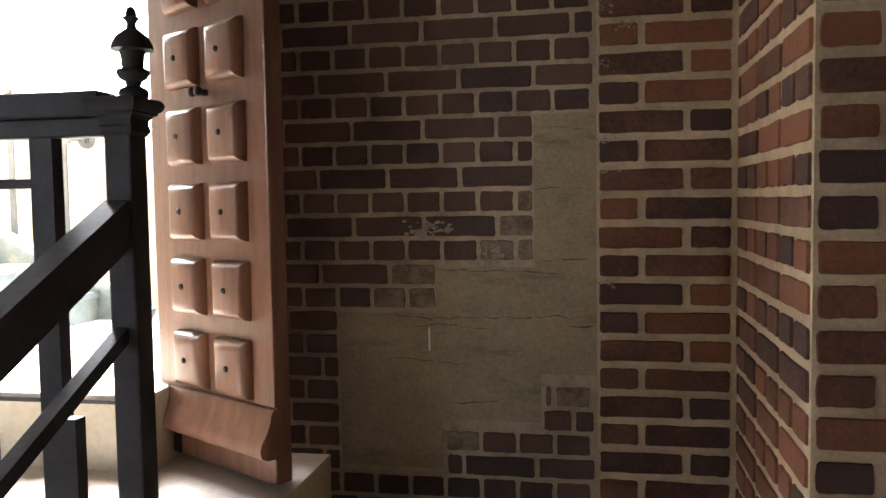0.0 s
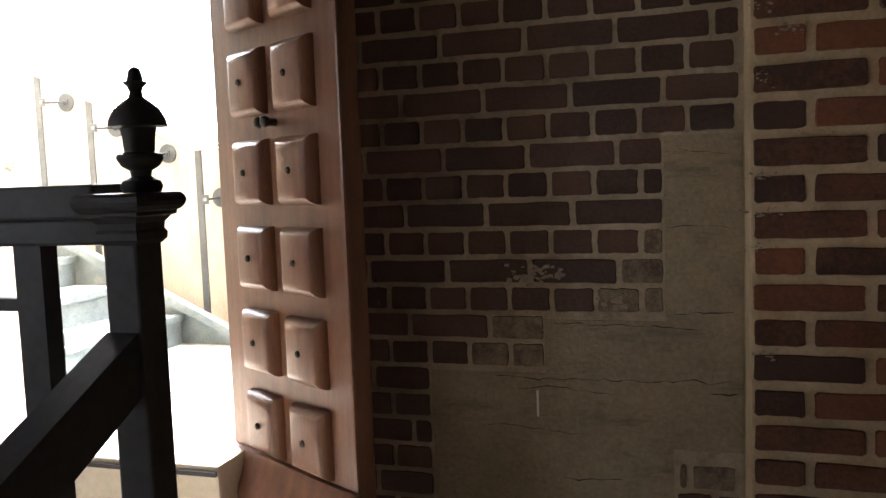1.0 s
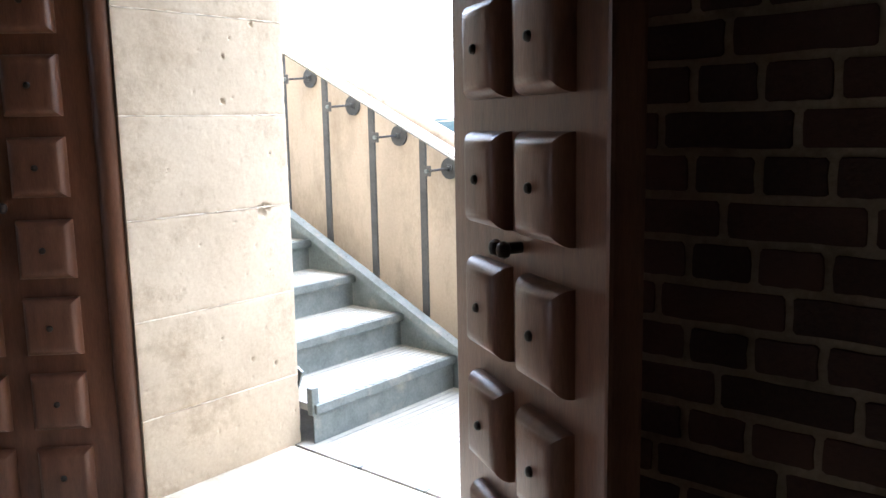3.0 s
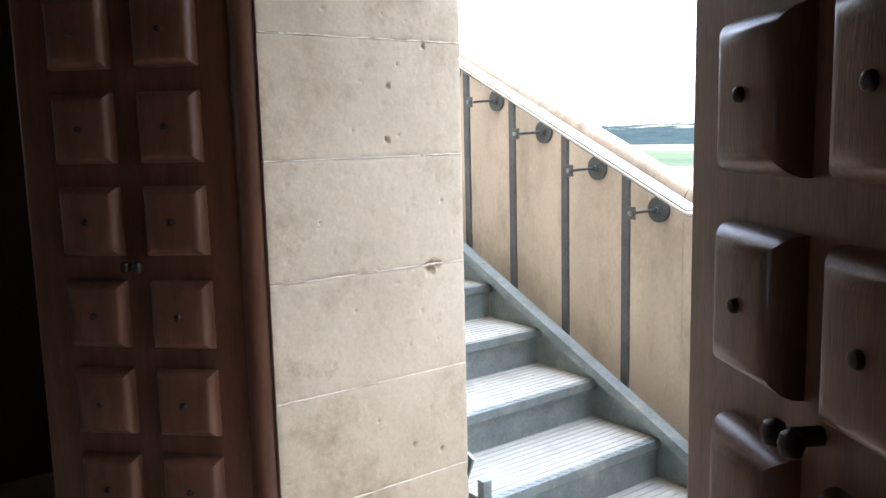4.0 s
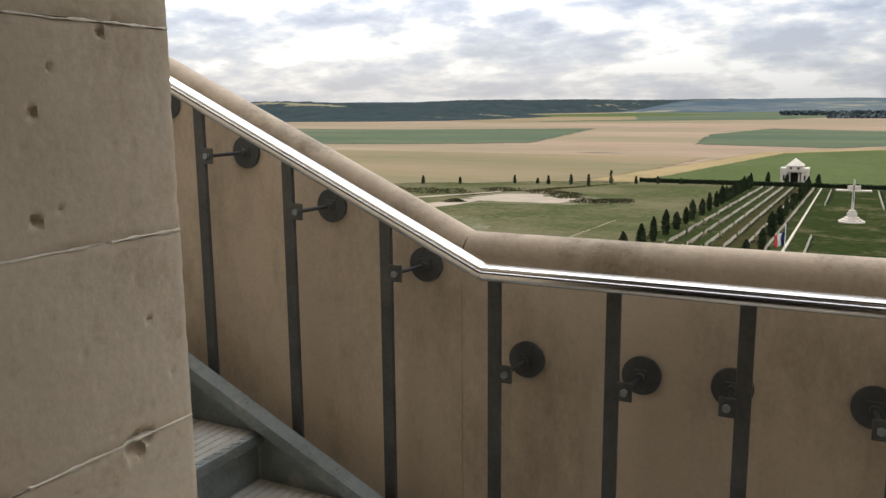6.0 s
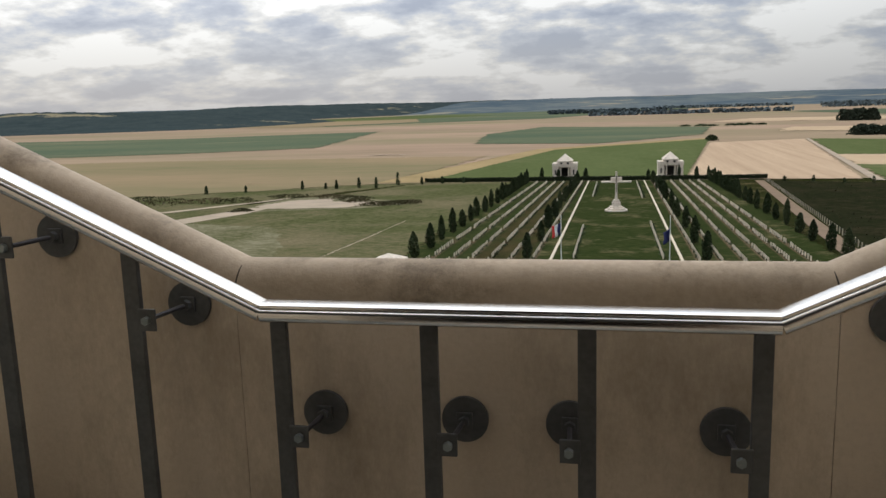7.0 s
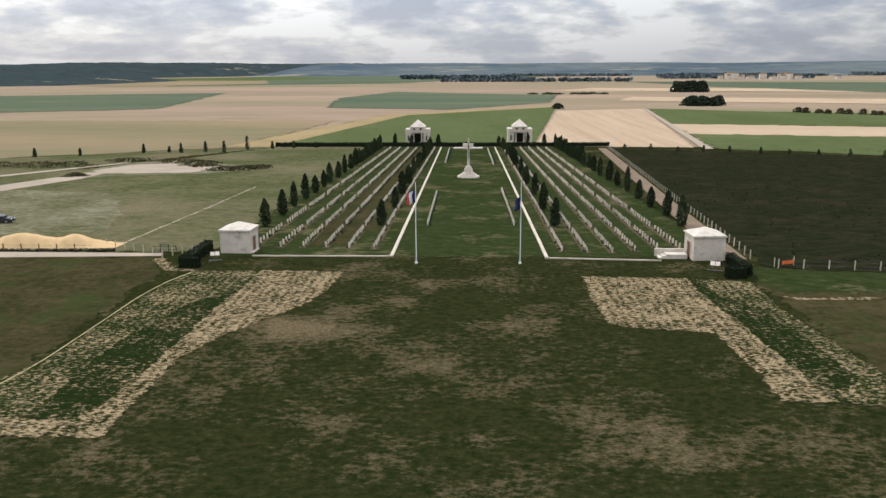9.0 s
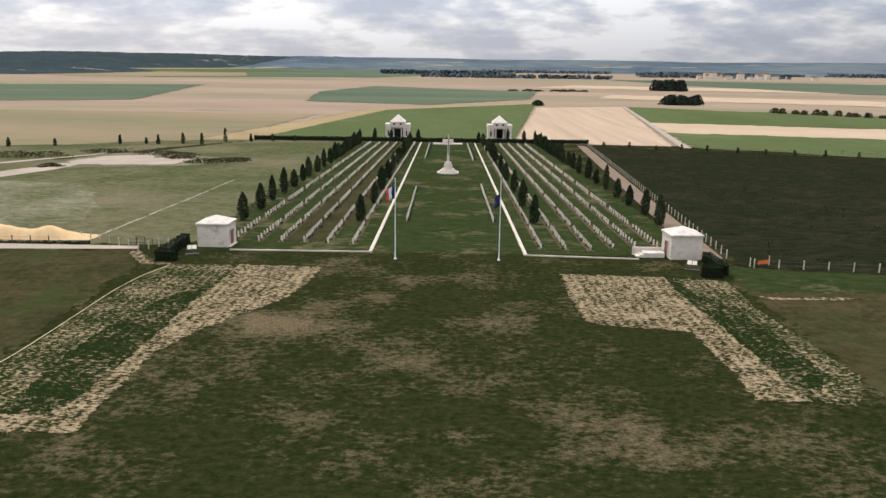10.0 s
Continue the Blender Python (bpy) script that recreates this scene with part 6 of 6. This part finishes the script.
brick_panel = structure("brick_panel", boxes((-1.61, -0.385, YB + 0.002, YB + 0.0058, 24.6, 27.9)), M_MORTAR_GREY, "dark brick wall panel with cement repairs", "brick wall")
for k in range(-18, 14):
    z = 26.051 + CH * (k + 0.5)
    if k % 2 == 0:
        pitch, off = 0.2405, -0.70 + (0.120 if (k // 2) % 2 else 0.0)
    else:
        pitch, off = 0.1202, -0.642
    i0 = int((-1.62 - off) / pitch) - 1
    for i in range(i0, i0 + 14):
        xa, xb = off + i * pitch, off + (i + 1) * pitch
        xa, xb = max(xa, -1.60), min(xb, -0.389)
        free = [f for f in range(25) if not cemented(xa + (xb - xa) * f / 24, z)]
        if xb - xa < 0.035 or not free:
            continue
        xa, xb = xa + (xb - xa) * free[0] / 24, xa + (xb - xa) * free[-1] / 24
        if xb - xa < 0.035:
            continue
        lay(brick_panel, pose((xa + xb) / 2, YB - 0.002, z), round(xb - xa - JP, 2), CH - JP, M_BRICK_SMEARED if wiped((xa + xb) / 2, z) else M_BRICK)
cement = empty("cement_patch", Matrix.Identity(4), "rough grey-beige cement repair on the brick wall", "cement patch")
for ci, bx in enumerate(((-0.574, -0.386, 25.634, 26.122), (-0.898, -0.386, 25.482, 25.6335), (-1.232, -0.386, 25.30, 25.4815), (-1.232, -0.564, 25.142, 25.2995), (-1.232, -0.892, 24.976, 25.1415))):
    part("slab", boxes((bx[0] - 0.007, bx[1], YB - 0.0005 - 0.0004 * ci, YB + 0.0016, bx[2] - 0.006, bx[3] + 0.006)), M_CEMENT, cement)

for x0, x1, zc, wid in ((-1.05, -0.42, 25.474, 0.0035), (-0.90, -0.50, 25.628, 0.003), (-1.0, -0.72, 25.445, 0.003), (-0.86, -0.70, 25.19, 0.004), (-1.10, -0.80, 25.33, 0.0022), (-0.57, -0.40, 25.885, 0.0025), (-0.55, -0.42, 26.09, 0.002), (-0.47, -0.40, 25.45, 0.006), (-0.56, -0.41, 25.665, 0.004)):
    bm = bmesh.new()
    n = max(6, int((x1 - x0) / 0.018))
    prev = None
    zz = zc
    for i in range(n + 1):
        x = x0 + (x1 - x0) * i / n
        zz = 0.8 * zz + 0.2 * zc + random.uniform(-0.006, 0.006)
        t = wid * random.uniform(0.15, 1.0) * (0.3 if i in (0, n) else 1.0)
        cur = (bm.verts.new((x, YB - 0.0032, zz - t / 2)), bm.verts.new((x, YB - 0.0032, zz + t / 2)))
        if prev:
            bm.faces.new((prev[0], cur[0], cur[1], prev[1]))
        prev = cur
    part("crack", bm, M_CRACK, cement, "dark hairline crack")
part("paint_mark", boxes((-0.932, -0.926, YB - 0.0036, YB - 0.0024, 25.365, 25.44)), M_WHITEPAINT, cement, "small white paint mark")

pier_a = bpy.data.objects["wall_pier_a"]
pier_b = bpy.data.objects["wall_pier_b"]
CP = 0.0806
for k in range(-18, 22):
    z = 26.109 + CP * (k + 0.5)
    if k % 2 == 0:
        cuts = (-0.388, -0.262, -0.012)
    else:
        cuts = (-0.388, -0.14, -0.012)
    for xa, xb in zip(cuts, cuts[1:]):
        lay(pier_a, pose((xa + xb) / 2, 3.441, z), round(xb - xa - JT, 3), CP - JT, M_BRICK_RED)
    # the side that looks to the door
    n = 3 if k % 2 == 0 else 6
    y0 = 2.664 if k % 2 == 0 else 2.664 + 0.118
    ys_ = [2.664] + [y0 + 0.245 * i if k % 2 == 0 else 2.664 + 0.125 * (i + 1) for i in range(1 if k % 2 == 0 else 0, 7)]
    ys_ = [v for v in ys_ if v < 3.40] + [3.436]
    for ya, yb in zip(ys_, ys_[1:]):
        if yb - ya > 0.03:
            lay(pier_b, pose(-0.010, (ya + yb) / 2, z, 0, 0, -90), round(yb - ya - JT, 3), CP - JT, M_BRICK_RED)
    xs_ = [-0.006, 0.235, 0.48] if k % 2 else [-0.006, 0.115, 0.36, 0.48]
    for xa, xb in zip(xs_, xs_[1:]):
        lay(pier_b, pose((xa + xb) / 2, 2.6545, z), round(xb - xa - JT, 3), CP - JT, M_BRICK_RED)


# dried lime smears left on the bricks: small crusty flakes
def smear(parent, m, w, h, n, seed):
    r = random.Random(seed)
    bm = bmesh.new()
    for i in range(n):
        cx, cz = r.gauss(0, w / 3), r.gauss(0, h / 3)
        s_ = r.uniform(0.15, 1.0) ** 2 * h * 0.26
        ring = [bm.verts.new(m @ Vector((cx + s_ * r.uniform(0.5, 1.6) * math.cos(a), -0.0012 - 0.0001 * (i % 7), cz + s_ * r.uniform(0.3, 0.9) * math.sin(a)))) for a in [6.283 * j / 7 for j in range(7)]]
        bm.faces.new(ring)
    part("lime_smear", bm, M_FLAKE, parent, "crusty white lime smear")


smear(brick_panel, pose(-0.93, YB - 0.0032, 25.765), 0.12, 0.045, 80, 1)
smear(brick_panel, pose(-0.89, YB - 0.0032, 25.60), 0.06, 0.03, 24, 2)
smear(brick_panel, pose(-0.72, YB - 0.0032, 25.69), 0.05, 0.04, 24, 3)
for i, (x, z, w) in enumerate(((-0.35, 26.392, 0.05), (-0.30, 26.33, 0.05), (-0.355, 26.23, 0.05), (-0.36, 26.02, 0.06), (-0.36, 25.94, 0.06), (-0.365, 25.86, 0.05), (-0.25, 26.11, 0.05), (-0.35, 25.62, 0.05))):
    smear(pier_a, pose(x, 3.4398, z), w, 0.022, 26, 10 + i)
